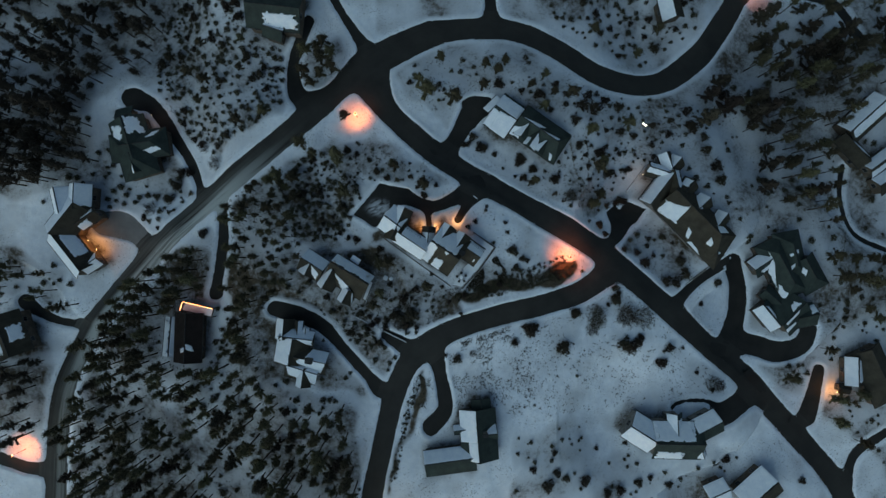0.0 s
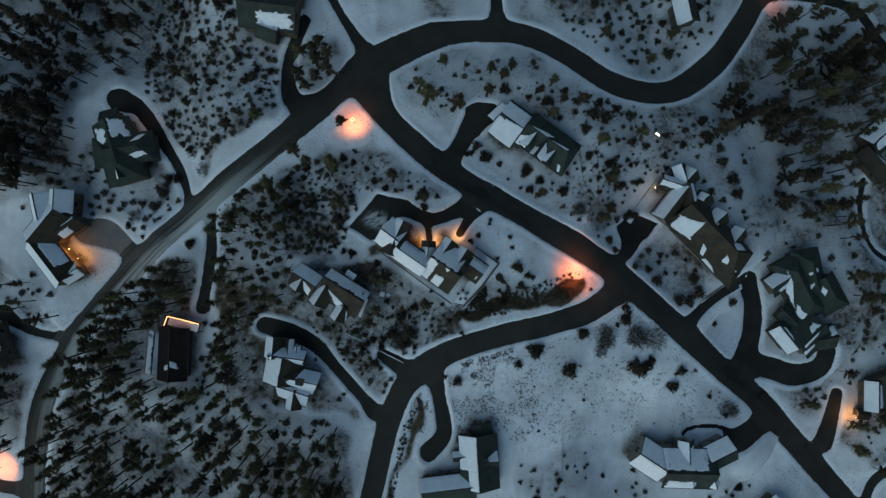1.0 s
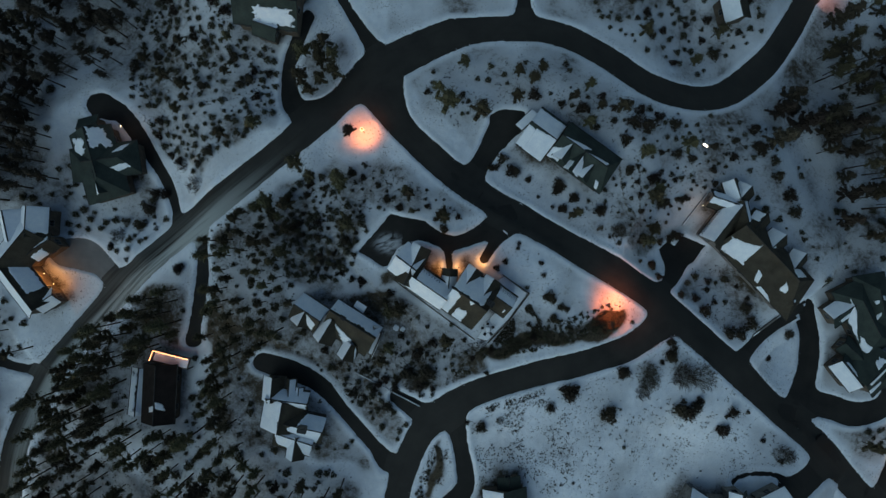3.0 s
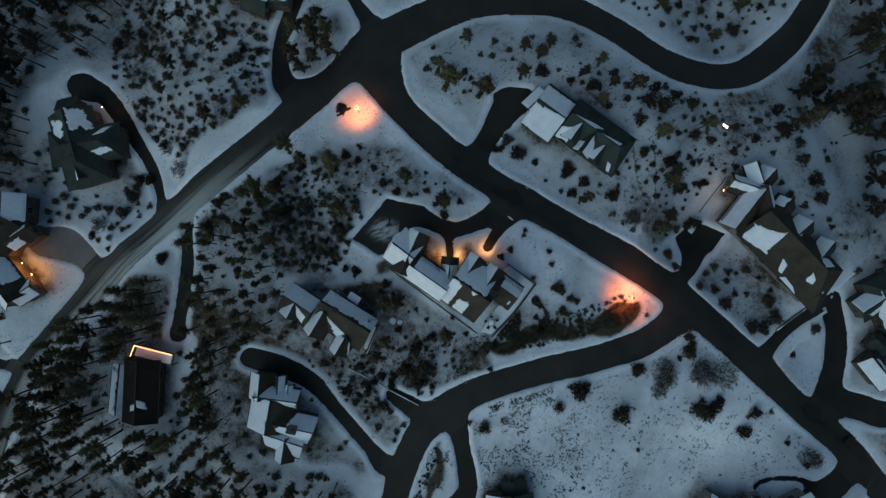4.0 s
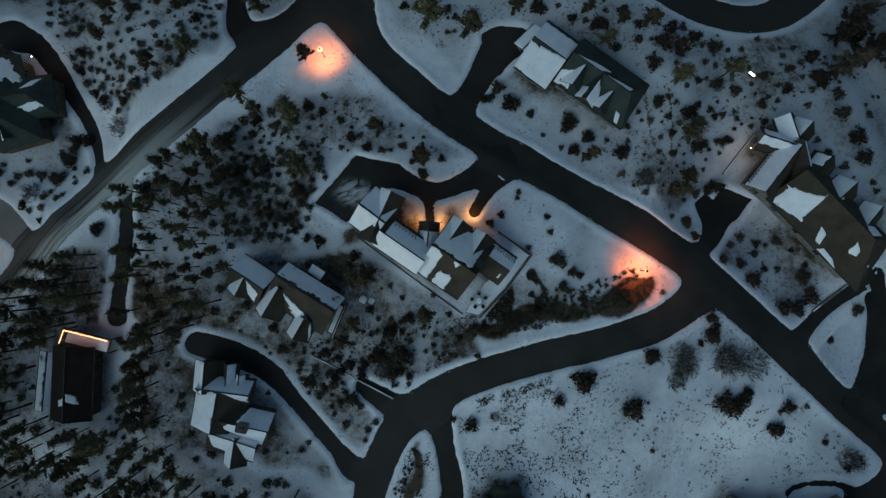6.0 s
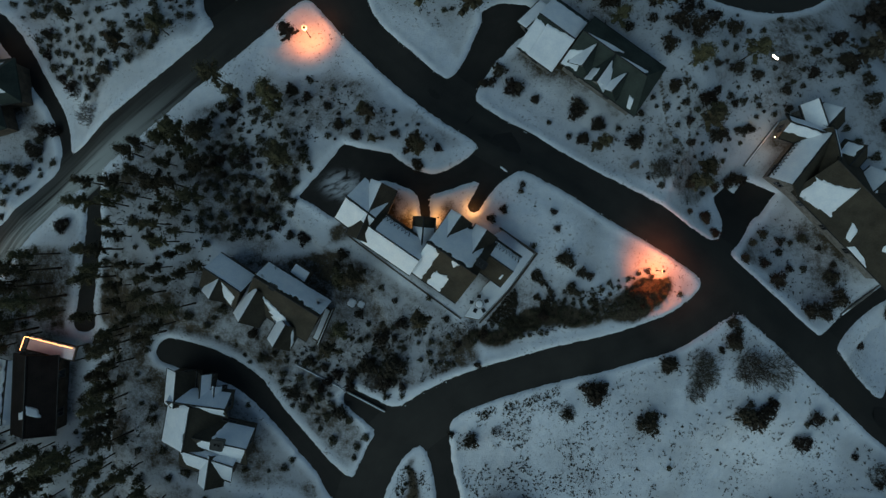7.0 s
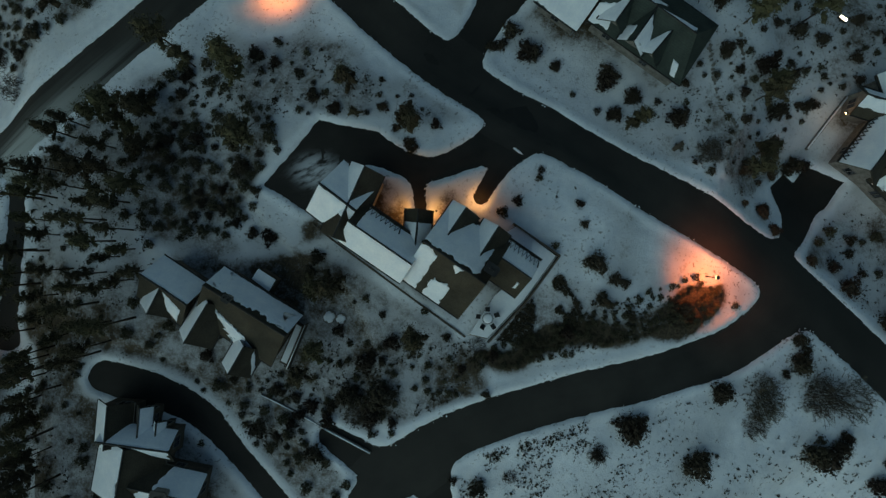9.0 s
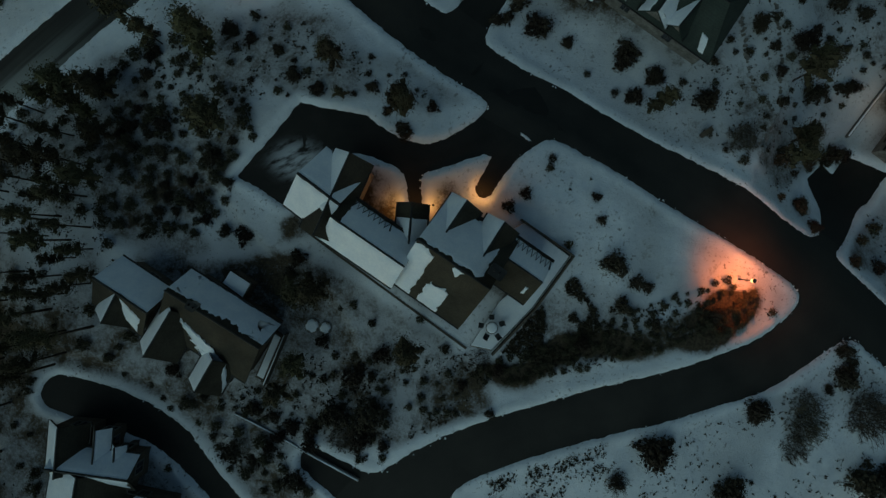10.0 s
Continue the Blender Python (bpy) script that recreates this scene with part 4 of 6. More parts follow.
# house lit
house([
    ((-75.9, 3.7), (-70.6, -3.1), 2.7, 2.4, 3.3, 5.5, 0, 0, [(0.1, 0.72, 0.2, 0.98, 0.12)], FULL),
    ((-75.9, 3.7), (-71.6, 9.1), 2.8, 3.0, 3.5, 5.9, 0, 0, FULL, NONE),
    ((-71.7, 8.2), (-71.5, 12.7), 2.2, 2.2, 3.5, 5.7, 0, 0, FULL, [(0.1, 1, 0, 1, 0.1)]),
    ((-74.5, 7.5), (-75.5, 12.0), 1.8, 1.8, 3.5, 5.3, 0, 0, FULL, FULL),
    ((-71.7, 5.4), (-68.5, 7.6), 1.3, 1.3, 3.3, 4.9, 0, 0, [(0.2, 0.9, 0.3, 1, 0.4)], [(0, 0.6, 0.2, 1, 0.4)]),
    ((-71.1, -2.7), (-68.5, -1.0), 1.4, 1.4, 2.9, 4.3, 0, 0, FULL, FULL),
], "house with snowy roofs and garage lamps over a drive", ROOF_BROWN, WALL_TIMBER)
# house green
house([
    ((-62.6, 26.0), (-60.4, 18.6), 3.2, 3.3, 2.9, 4.9, 0, 1, [(0.0, 0.02, 0.42, 0.02, 0.36, 0.95, 0.02, 0.7, 0.35)], [(0.12, 0.15, 0.42, 0.2, 0.5, 0.98, 0.05, 0.95, 0.35)]),
    ((-63.0, 20.9), (-57.6, 21.7), 2.5, 2.6, 2.9, 4.7, 1, 1, [(0.72, 0.35, 0.95, 0.4, 0.95, 0.9, 0.8, 0.8, 0.4)], [(0.62, 0.45, 1.0, 0.3, 1, 0.6, 0.7, 0.75, 0.3)]),
    ((-64.0, 26.0), (-61.2, 26.8), 1.7, 1.7, 2.8, 4.2, 0, 0, NONE, [(0.1, 0.2, 0.5, 0.1, 0.6, 0.8, 0.1, 0.8, 0.35)]),
    ((-61.3, 19.6), (-60.3, 16.4), 1.3, 1.3, 2.9, 4.5, 0, 0, NONE, [(0.35, 0.05, 1, 0.05, 1, 0.6, 0.8, 0.45, 0.1)]),
], "dark green hipped house with torn roof snow", ROOF_GREEN, WALL_TIMBER)
# house deck
DECKED = house([
    ((-50.7, -13.0), (-51.0, -21.9), 2.6, 2.5, 2.7, 4.2, 0, 0, [(0.58, 0.02, 0.72, 0.05, 0.78, 0.55, 0.66, 0.5, 0.2)], [(0.66, 0.05, 0.76, 0.02, 0.8, 0.4, 0.7, 0.45, 0.25)]),
    ((-54.0, -13.8), (-54.6, -20.9), 0.9, 1.4, 1.95, 2.6, 0, 0, [(0, 1, 0.0, 1, 0.1)], [(0.0, 1, 0.1, 1, 0.3)]),
], "dark-roofed house with a string-lit deck in pines", ROOF_DARK, WALL_TIMBER)
# house north
house([
    ((-38.0, 48.3), (-28.3, 47.2), 4.0, 3.6, 3.7, 6.3, 0, 0, NONE, [(0.3, 0.98, 0.25, 0.9, 0.3)]),
    ((-35.2, 44.8), (-31.8, 43.7), 1.6, 1.6, 3.1, 4.5, 0, 0, FULL, NONE),
], "dark green roofed house behind pines with snowy porch", ROOF_GREEN, WALL_TIMBER)
# house west
house([
    ((-87.2, -12.6), (-84.2, -20.4), 3.4, 3.6, 3.5, 5.9, 0, 0, [(0.3, 0.7, 0.2, 0.9, 0.4)], [(0.1, 0.9, 0.4, 1, 0.3)]),
], "shaded house with patchy snow roof under tall pines", ROOF_BROWN, WALL_TIMBER)
# house porch
house([
    ((85.9, -22.2), (85.9, -28.0), 2.0, 2.0, 2.42, 3.98, 0, 0, [(0.1, 0.9, 0.1, 1, 0.2)], FULL),
    ((88.1, -20.5), (91.8, -28.5), 3.2, 3.4, 2.73, 4.76, 0, 1, NONE, NONE),
    ((82.9, -28.7), (85.2, -29.0), 1.0, 1.0, 2.18, 2.65, 0, 0, NONE, NONE),
], "house with snowy roof and a bright porch lamp", ROOF_BROWN, WALL_TIMBER)
# house ridge
house([
    ((46.1, 51.8), (47.1, 47.6), 2.2, 2.0, 3.3, 5.3, 0, 0, NONE, FULL),
], "small gabled house with one white roof slope", ROOF_BROWN, WALL_TIMBER)
# single plants: x, y, radius of the crown
SINGLES = [
    ("bush", [(-19.7, 20.7, 0.97), (-17.7, 19.8, 0.76), (-17.3, 21.9, 0.48), (-14.9, 18.5, 0.48), (-17.8, 17.9, 0.35), (-12.8, 18.8, 0.24), (-13.6, 16.2, 0.83), (-11.4, 14.8, 0.76), (-17.5, 15.8, 0.41), (-15.1, 15.8, 0.21), (-8.1, 14.5, 0.35), (-5.2, 12.9, 0.55), (-3.8, 11.5, 0.76), (-1.1, 13.4, 0.69), (-6.7, 15.1, 0.48), (-18.7, 10.3, 0.28), (-18.2, 14.0, 0.35), (-18.7, 13.1, 0.35), (-21.2, 9.9, 0.41), (-20.2, 10.9, 0.28), (-20.7, 9.0, 0.9), (-18.0, 1.9, 1.04), (-19.7, 2.3, 0.69)]),
    ("young_pine", [(-9.9, 17.6, 1.04), (-4.0, 13.9, 1.24), (-9.1, 14.2, 0.62)]),
    ("bush", [(-26.2, 15.6, 0.48), (-25.0, 15.4, 0.35), (-25.7, 16.4, 0.28), (-24.4, 16.6, 0.48), (-27.4, 14.7, 0.41), (-26.5, 18.6, 0.76), (-27.9, 13.4, 0.55), (-26.0, 14.4, 0.48), (-28.4, 11.7, 0.83), (-25.4, 11.9, 0.9), (-26.7, 11.0, 0.62), (-28.0, 9.8, 0.69), (-25.4, 9.3, 0.9), (-23.7, 11.0, 0.48), (-23.4, 16.6, 0.28), (-23.2, 15.4, 0.28), (-25.0, 17.8, 0.24), (-22.7, 6.7, 0.55), (-22.0, 5.3, 0.62), (-21.2, 5.7, 0.48), (-24.7, 5.3, 0.69), (-25.4, 3.9, 0.69), (-24.0, 4.0, 0.55), (-21.4, 3.3, 0.69), (-22.4, 7.3, 0.28), (-21.9, 6.7, 0.28), (-22.7, 4.6, 0.69), (-29.4, 11.0, 0.62), (-28.4, 13.0, 0.41)]),
    ("young_pine", [(-30.0, 14.7, 1.38), (-26.0, 19.5, 1.04), (-20.4, 12.0, 1.38), (-21.3, 18.0, 1.04), (-21.3, 19.5, 1.24), (-32.8, 13.4, 1.04), (-30.0, 10.6, 1.17), (-35.0, 8.4, 1.38), (-30.6, 6.6, 1.38), (-35.0, 14.0, 1.17), (-31.6, 12.8, 0.9)]),
    ("bush", [(4.7, 22.2, 0.69), (8.4, 21.7, 1.31), (11.4, 20.1, 0.55), (16.9, 19.1, 1.38), (13.3, 17.2, 0.41), (15.9, 15.5, 0.48), (17.8, 15.2, 0.9), (19.7, 17.1, 0.97), (24.3, 14.9, 1.24), (24.8, 18.3, 0.55), (28.6, 21.3, 0.76), (30.2, 19.6, 0.62), (31.2, 21.5, 0.48), (32.6, 20.0, 0.9), (34.4, 21.4, 0.62), (34.4, 20.2, 0.48), (29.2, 14.8, 0.48), (32.0, 15.7, 0.28), (35.1, 15.9, 0.9), (37.4, 15.7, 0.41), (39.2, 16.8, 0.76), (33.6, 13.6, 0.35), (29.4, 12.2, 0.35), (29.7, 13.2, 0.35)]),
    ("young_pine", [(19.1, 14.0, 0.83)]),
    ("bush", [(31.1, 12.7, 0.21), (31.8, 9.4, 0.35), (34.0, 5.1, 0.97), (35.1, 3.0, 0.69), (7.3, 5.8, 0.69), (5.8, 4.6, 0.69), (9.7, 8.9, 0.48), (9.5, 8.1, 0.48), (13.7, 5.5, 0.55), (14.2, 3.4, 0.55), (13.2, 7.1, 0.17), (11.3, 6.2, 0.17), (38.7, 10.5, 1.04), (37.7, 10.0, 0.9)]),
    ("young_pine", [(33.7, 18.2, 1.24), (33.8, 11.5, 1.11), (32.1, 9.7, 1.38)]),
    ("bare", [(27.7, 11.4, 1.17)]),
    ("bush", [(-13.1, -0.1, 0.9), (-14.0, -1.6, 0.83), (-9.4, -4.7, 0.35), (-8.2, -4.3, 0.48), (-6.5, -6.0, 0.48), (-2.2, -5.6, 0.48), (-11.1, -7.7, 0.76), (-5.5, -8.8, 0.97), (-8.2, -11.0, 1.24), (-9.9, -14.2, 1.52), (-6.5, -14.2, 1.73), (-7.5, -16.3, 1.24), (-13.2, -20.0, 1.24), (-19.3, -17.7, 1.31), (-17.3, -18.4, 0.83), (-22.2, -15.0, 0.41), (-26.5, -11.6, 0.35), (-25.5, -12.8, 0.35), (-18.3, -12.8, 0.28), (-24.2, -10.1, 0.83), (-25.0, -19.2, 0.41)]),
    ("young_pine", [(-11.3, -3.3, 1.52), (-13.5, -3.0, 1.24), (-3.0, -7.8, 1.52), (-13.3, -9.4, 1.24), (-14.4, -11.6, 1.11)]),
    ("bush", [(15.3, -0.5, 1.38), (17.4, -2.2, 0.9), (16.0, -4.3, 1.04), (18.4, -2.6, 0.69), (28.7, -13.8, 1.17), (19.0, -17.3, 1.59), (20.6, -16.4, 0.48), (26.1, -20.6, 1.38), (15.7, -20.0, 0.83), (36.8, -10.6, 1.17), (36.4, -8.3, 0.48), (38.6, -20.0, 1.59), (35.2, -11.6, 0.35), (30.0, -4.8, 0.48), (39.0, -0.1, 0.62), (5.0, -10.1, 0.76), (12.5, -7.7, 0.83), (19.1, -6.0, 0.69), (24.7, -5.0, 0.83), (24.7, -2.2, 0.41), (25.8, -1.9, 0.48)]),
    ("bare", [(32.8, -15.4, 1.59), (33.0, -13.0, 1.24), (38.9, -14.0, 1.86)]),
    ("bush", [(25.9, -21.3, 1.55), (19.0, -17.2, 1.78), (28.4, -13.6, 1.22), (36.9, -8.3, 0.89), (36.9, -10.8, 1.22), (35.3, -11.9, 0.55), (39.8, -20.7, 1.78), (41.5, -19.6, 1.22), (42.0, -18.5, 0.78), (46.3, -24.0, 1.33), (47.9, -20.7, 1.11), (50.7, -20.8, 0.44), (46.8, -21.5, 0.44), (3.4, -23.7, 1.22), (0.9, -22.8, 0.55), (18.9, -24.4, 0.33), (28.8, -26.9, 0.44), (19.9, -33.0, 0.39), (28.1, -20.2, 0.28), (53.5, -25.9, 0.55), (56.1, -29.2, 0.55), (36.8, -27.4, 0.22), (24.6, -26.9, 0.22), (35.7, -25.1, 0.22)]),
    ("bare", [(33.1, -14.4, 2.0), (32.0, -17.1, 1.33), (39.2, -14.3, 2.22), (42.5, -14.3, 2.22), (6.8, -22.5, 0.78), (15.7, -20.0, 1.11)]),
    ("bush", [(43.5, -31.9, 0.22), (39.1, -0.2, 0.78), (41.9, -0.8, 0.89), (43.5, -3.0, 1.33), (47.8, -6.8, 1.22), (49.7, -7.1, 1.22), (51.6, -5.4, 1.44), (50.8, -2.6, 1.11), (57.8, -7.0, 1.0), (55.3, -11.7, 0.67), (37.5, -9.4, 0.67)]),
    ("bare", [(56.5, -28.1, 1.66), (57.7, -28.4, 1.11)]),
    ("bush", [(11.9, 34.3, 1.33), (-0.5, 34.4, 0.78), (0.6, 33.4, 0.55), (16.6, 32.7, 0.78), (20.2, 31.9, 1.33), (18.3, 33.8, 0.55), (23.5, 33.9, 0.89), (25.7, 32.0, 0.78), (29.1, 29.5, 1.55), (31.6, 29.0, 1.66), (33.8, 30.7, 1.11), (30.2, 31.7, 1.11), (36.6, 29.6, 1.33), (27.7, 26.5, 1.22), (28.9, 21.8, 0.89), (34.1, 24.6, 0.67), (37.5, 24.6, 1.0), (43.8, 25.8, 0.78), (40.2, 23.8, 0.89), (47.2, 26.7, 0.78), (46.9, 23.9, 0.89), (50.8, 25.6, 1.11), (50.5, 28.6, 1.22)]),
    ("young_pine", [(2.6, 31.3, 1.66), (18.5, 33.9, 0.89), (26.7, 31.8, 1.44), (30.3, 24.2, 1.44), (38.0, 25.6, 1.33)]),
    ("bush", [(51.6, 25.1, 1.55), (43.9, 21.9, 0.78), (37.7, 20.2, 0.67), (36.1, 16.3, 1.11), (38.4, 16.9, 0.55), (40.0, 17.0, 0.78), (33.3, 20.2, 1.22), (30.9, 17.4, 0.67), (31.2, 14.6, 0.67), (32.0, 9.7, 1.11), (35.9, 9.4, 0.78), (39.3, 10.3, 1.0), (44.4, 19.5, 0.67), (54.2, 20.4, 1.11), (56.4, 17.1, 1.44), (57.3, 14.3, 1.33), (53.9, 23.1, 1.0), (34.0, 5.3, 0.89), (35.2, 3.1, 0.78), (6.7, 23.8, 1.11), (9.0, 21.6, 1.11), (11.5, 20.3, 0.67), (16.7, 18.6, 1.22), (19.5, 17.0, 1.0)]),
    ("young_pine", [(32.5, 16.8, 1.44), (33.6, 11.5, 1.22)]),
    ("bare", [(27.3, 11.0, 1.44)]),
    ("fir", [(53.2, 26.5, 1.89), (63.9, 30.9, 2.6), (65.9, 29.1, 2.4), (63.5, 28.3, 2.1), (65.4, 31.9, 2.0), (64.8, 26.9, 1.7)]),
    ("bush", [(17.6, 15.1, 0.89), (24.0, 14.6, 1.0), (5.7, 22.4, 0.78), (4.8, 22.1, 0.67), (58.8, 32.6, 1.44)]),
    ("young_pine", [(19.7, 14.3, 1.11)]),
    ("fir", [(56.8, 34.5, 2.22), (58.0, 29.2, 2.44), (54.7, 31.9, 1.66)]),
    ("bush", [(-15.2, 18.7, 0.55), (-13.5, 16.0, 0.67), (-11.3, 14.8, 0.78), (-6.4, 15.1, 0.67), (-3.6, 11.0, 0.78), (-19.6, 20.5, 0.78), (-17.7, 22.3, 0.33), (-6.5, 34.9, 0.78), (-27.0, 18.2, 0.67), (-26.7, 20.3, 0.55), (-27.3, 16.6, 0.78), (-19.0, 10.3, 0.55), (-25.0, 6.4, 0.55), (-20.6, 8.9, 1.0), (-19.2, 6.5, 0.67), (-24.2, 9.5, 0.39), (-18.2, 15.0, 0.33), (-19.3, 13.9, 0.44)]),
    ("young_pine", [(-9.4, 16.9, 1.11), (-3.5, 13.3, 1.22), (-2.6, 32.8, 1.89), (-28.1, 21.5, 1.44), (-21.5, 18.9, 1.66), (-19.9, 12.1, 1.66), (-33.1, 15.4, 1.44), (-30.2, 15.4, 1.0)]),
    ("fir", [(-20.0, 27.6, 1.45)]),
    ("bush", [(-55.4, 13.6, 1.33), (-56.8, 10.8, 1.33), (-61.6, 7.0, 0.78), (-58.6, 4.8, 0.55), (-54.3, 16.5, 1.11), (-52.7, 16.4, 1.0), (-48.8, 3.5, 1.11), (-49.7, 22.1, 0.89)]),
    ("bare", [(-60.2, 8.9, 1.33), (-46.4, 18.0, 1.44), (-48.9, 21.6, 1.22)]),
    ("bush", [(-17.3, -13.7, 0.8), (-15.3, -14.5, 0.72), (-13.7, -15.4, 0.96), (-14.9, -16.2, 0.8), (-11.7, -15.4, 0.8), (-10.0, -13.8, 0.72), (-5.4, -16.9, 0.64), (-6.5, -10.7, 0.56), (-7.5, -9.9, 0.64), (-21.6, -12.6, 0.48), (-12.1, -16.8, 0.96), (-15.7, -17.1, 0.72), (1.7, -11.5, 0.56), (4.2, -14.0, 0.56), (0.1, -8.3, 0.56), (6.5, -15.5, 0.56), (11.2, 1.2, 0.48), (5.3, 0.8, 0.48)]),
    ("bush", [(19.5, -46.1, 0.9), (24.0, -42.7, 0.8), (24.6, -46.9, 1.1), (22.6, -49.6, 1.6), (26.6, -48.1, 1.0), (30.5, -48.5, 1.3), (35.2, -51.0, 1.1), (37.9, -50.5, 1.2), (41.6, -48.9, 1.0), (58.4, -45.3, 0.9), (60.4, -44.5, 1.0), (60.1, -42.3, 0.8), (74.5, -47.8, 0.8), (33.4, -42.5, 0.6), (39.4, -41.3, 0.6), (16.2, -42.8, 0.5), (27.5, -40.3, 0.3), (47.5, -48.9, 0.9), (44.0, -47.7, 0.7), (54.7, -46.8, 0.7), (73.2, -36.2, 0.4)]),
    ("bare", [(-18.4, -17.1, 0.96), (-9.4, -16.2, 1.11), (3.3, -9.1, 0.96)]),
]

build_ground()

# ---- trees and shrubs ----
def tuft_cloud(centres, per, spread, size, rng, core=0.9):
    """Many small leaf blades round given centres."""
    n = len(centres) * per
    base = np.repeat(np.array(centres), per, 0) + rng.normal(0, 1.15, (n, 3)) * np.repeat(np.array(spread)[:, None], per, 0)
    d = rng.normal(0, 1, (n, 3)) + np.array((0, 0, 0.35))
    d /= np.linalg.norm(d, axis=1)[:, None]
    e = np.cross(d, rng.normal(0, 1, (n, 3)))
    e /= np.linalg.norm(e, axis=1)[:, None]
    long, wide = size * rng.uniform(0.6, 1.4, (n, 1)), size * 0.42 * rng.uniform(0.6, 1.4, (n, 1))
    knots = np.array(((1, 0, 0), (0, 1, 0), (-1, 0, 0), (0, -1, 0), (0, 0, 1), (0, 0, -1.0)))
    lumps = (np.array(centres)[:, None, :] + knots[None] * rng.uniform(0.55 * core, 1.3 * core, (len(centres), 6, 1)) * np.array(spread)[:, None, None]).reshape(-1, 3)
    sides = [(0, 1, 4), (1, 2, 4), (2, 3, 4), (3, 0, 4), (1, 0, 5), (2, 1, 5), (3, 2, 5), (0, 3, 5)]
    verts = np.stack([base - d * long / 2, base + e * wide / 2, base + d * long / 2, base - e * wide / 2], 1).reshape(-1, 3)
    faces = [(4 * i, 4 * i + 1, 4 * i + 2, 4 * i + 3) for i in range(n)] + [tuple(4 * n + 6 * k + j for j in f) for k in range(len(centres)) for f in sides]
    return np.vstack([verts, lumps]), faces


def pine_meshes(h, crown_from, radius, limbs, mat, seed, loose=1.0):
    """A bare lower stem and a ragged crown of needle clumps on its limbs."""
    rng = np.random.RandomState(seed)
    trunk = Shell()
    bend = rng.uniform(-0.25, 0.25, 2)
    axis_at = lambda z: Vector((bend[0] * (z / h) ** 2, bend[1] * (z / h) ** 2, z))
    trunk.tube([axis_at(z) for z in np.linspace(-0.3, h * 0.97, 7)], np.linspace(0.15, 0.03, 7) * h / 10, 6)
    centres, spread = [], []
    for i in range(limbs):
        f = crown_from + (1 - crown_from) * (i + rng.uniform(0, 0.8)) / limbs
        z, reach = f * h, radius * (1.0 - ((f - crown_from) / (1 - crown_from)) ** 1.6 * 0.85) * rng.uniform(0.55, 1.2)
        a = i * 2.4 + rng.uniform(-0.5, 0.5)
        root = axis_at(z)
        tip = root + Vector((math.cos(a) * reach, math.sin(a) * reach, reach * rng.uniform(-0.05, 0.45)))
        trunk.tube([root, (root + tip) / 2 + Vector((0, 0, 0.06)), tip], [0.035, 0.025, 0.01], 4)
        for t in (0.4, 0.7, 1.0):
            centres.append(root.lerp(tip, t))
            spread.append((0.16 + 0.12 * radius * (1.2 - t * 0.5)) * loose)
    centres.append(axis_at(h * 0.98))
    spread.append(0.2)
    v, f = tuft_cloud([tuple(c) for c in centres], 34, spread, 0.19, rng, 1.3)
    return trunk.done("trunk", BARK, True), mesh("crown", v, f, mat)


def shrub_mesh(name, r, h, count, mat, seed, size):
    rng = np.random.RandomState(seed)
    centres, spread = [], []
    for _ in range(count):
        a, q, t = rng.uniform(0, math.tau), math.sqrt(rng.uniform(0, 1)), rng.uniform(0, 1)
        rr = r * q * (0.8 + 0.3 * math.sin(3 * a + seed))
        centres.append((rr * math.cos(a), rr * math.sin(a), 0.1 + h * t * (1 - 0.7 * q * q)))
        spread.append(0.13 * r + 0.04)
    v, f = tuft_cloud(centres, 14, spread, size, rng)
    return mesh(name, v, f, mat)


def bare_mesh(r, seed):
    """Leafless twigs fanning from a low stem."""
    rng = np.random.RandomState(seed)
    s = Shell()
    for _ in range(130):
        a, q = rng.uniform(0, math.tau), math.sqrt(rng.uniform(0, 1)) * 0.75
        root = Vector((math.cos(a) * r * q, math.sin(a) * r * q, -0.1))
        height = r * rng.uniform(0.35, 0.9) * (1.1 - 0.7 * q)
        tip = root * 1.15 + Vector((rng.uniform(-0.3, 0.3) * r, rng.uniform(-0.3, 0.3) * r, 0.1 + height))
        mid = root.lerp(tip, 0.55) + Vector((rng.uniform(-0.08, 0.08) * r, rng.uniform(-0.08, 0.08) * r, 0.05 * r))
        s.tube([root, mid, tip], [0.014, 0.010, 0.004], 3)
        for _ in range(6):
            t = rng.uniform(0.1, 1.0)
            p = mid.lerp(tip, t)
            s.tube([p, p + Vector(rng.uniform(-1, 1, 3)) * 0.17 * r], [0.008, 0.003], 3)
    return s.done("twigs", TWIGS)


PINES = [pine_meshes(h, c, r, n, NEEDLES, 20 + i, 0.95) for i, (h, c, r, n) in enumerate([(9.0, 0.52, 0.85, 16), (10.5, 0.55, 0.95, 17), (7.6, 0.46, 0.85, 14), (9.6, 0.6, 0.8, 14), (6.0, 0.34, 0.75, 12)])]
YOUNG = [pine_meshes(h, c, 1.15, n, NEEDLES, 30 + i) for i, (h, c, n) in enumerate([(5.2, 0.42, 14), (4.6, 0.4, 13), (5.8, 0.5, 13), (5.0, 0.35, 15)])]
FIRS = [pine_meshes(h, 0.16, r, n, NEEDLES_DARK, 40 + i) for i, (h, r, n) in enumerate([(8.5, 1.7, 26), (10.0, 2.1, 30), (6.5, 1.5, 22)])]
SHRUBS = [shrub_mesh("foliage", 0.62, 0.75, 44, SHRUB, 60 + i, 0.12) for i in range(4)]
BUSHES = [shrub_mesh("foliage", 1.0, 1.25, 90, NEEDLES_DARK, 70 + i, 0.15) for i in range(4)]
BARES = [bare_mesh(1.0, 80 + i) for i in range(3)]
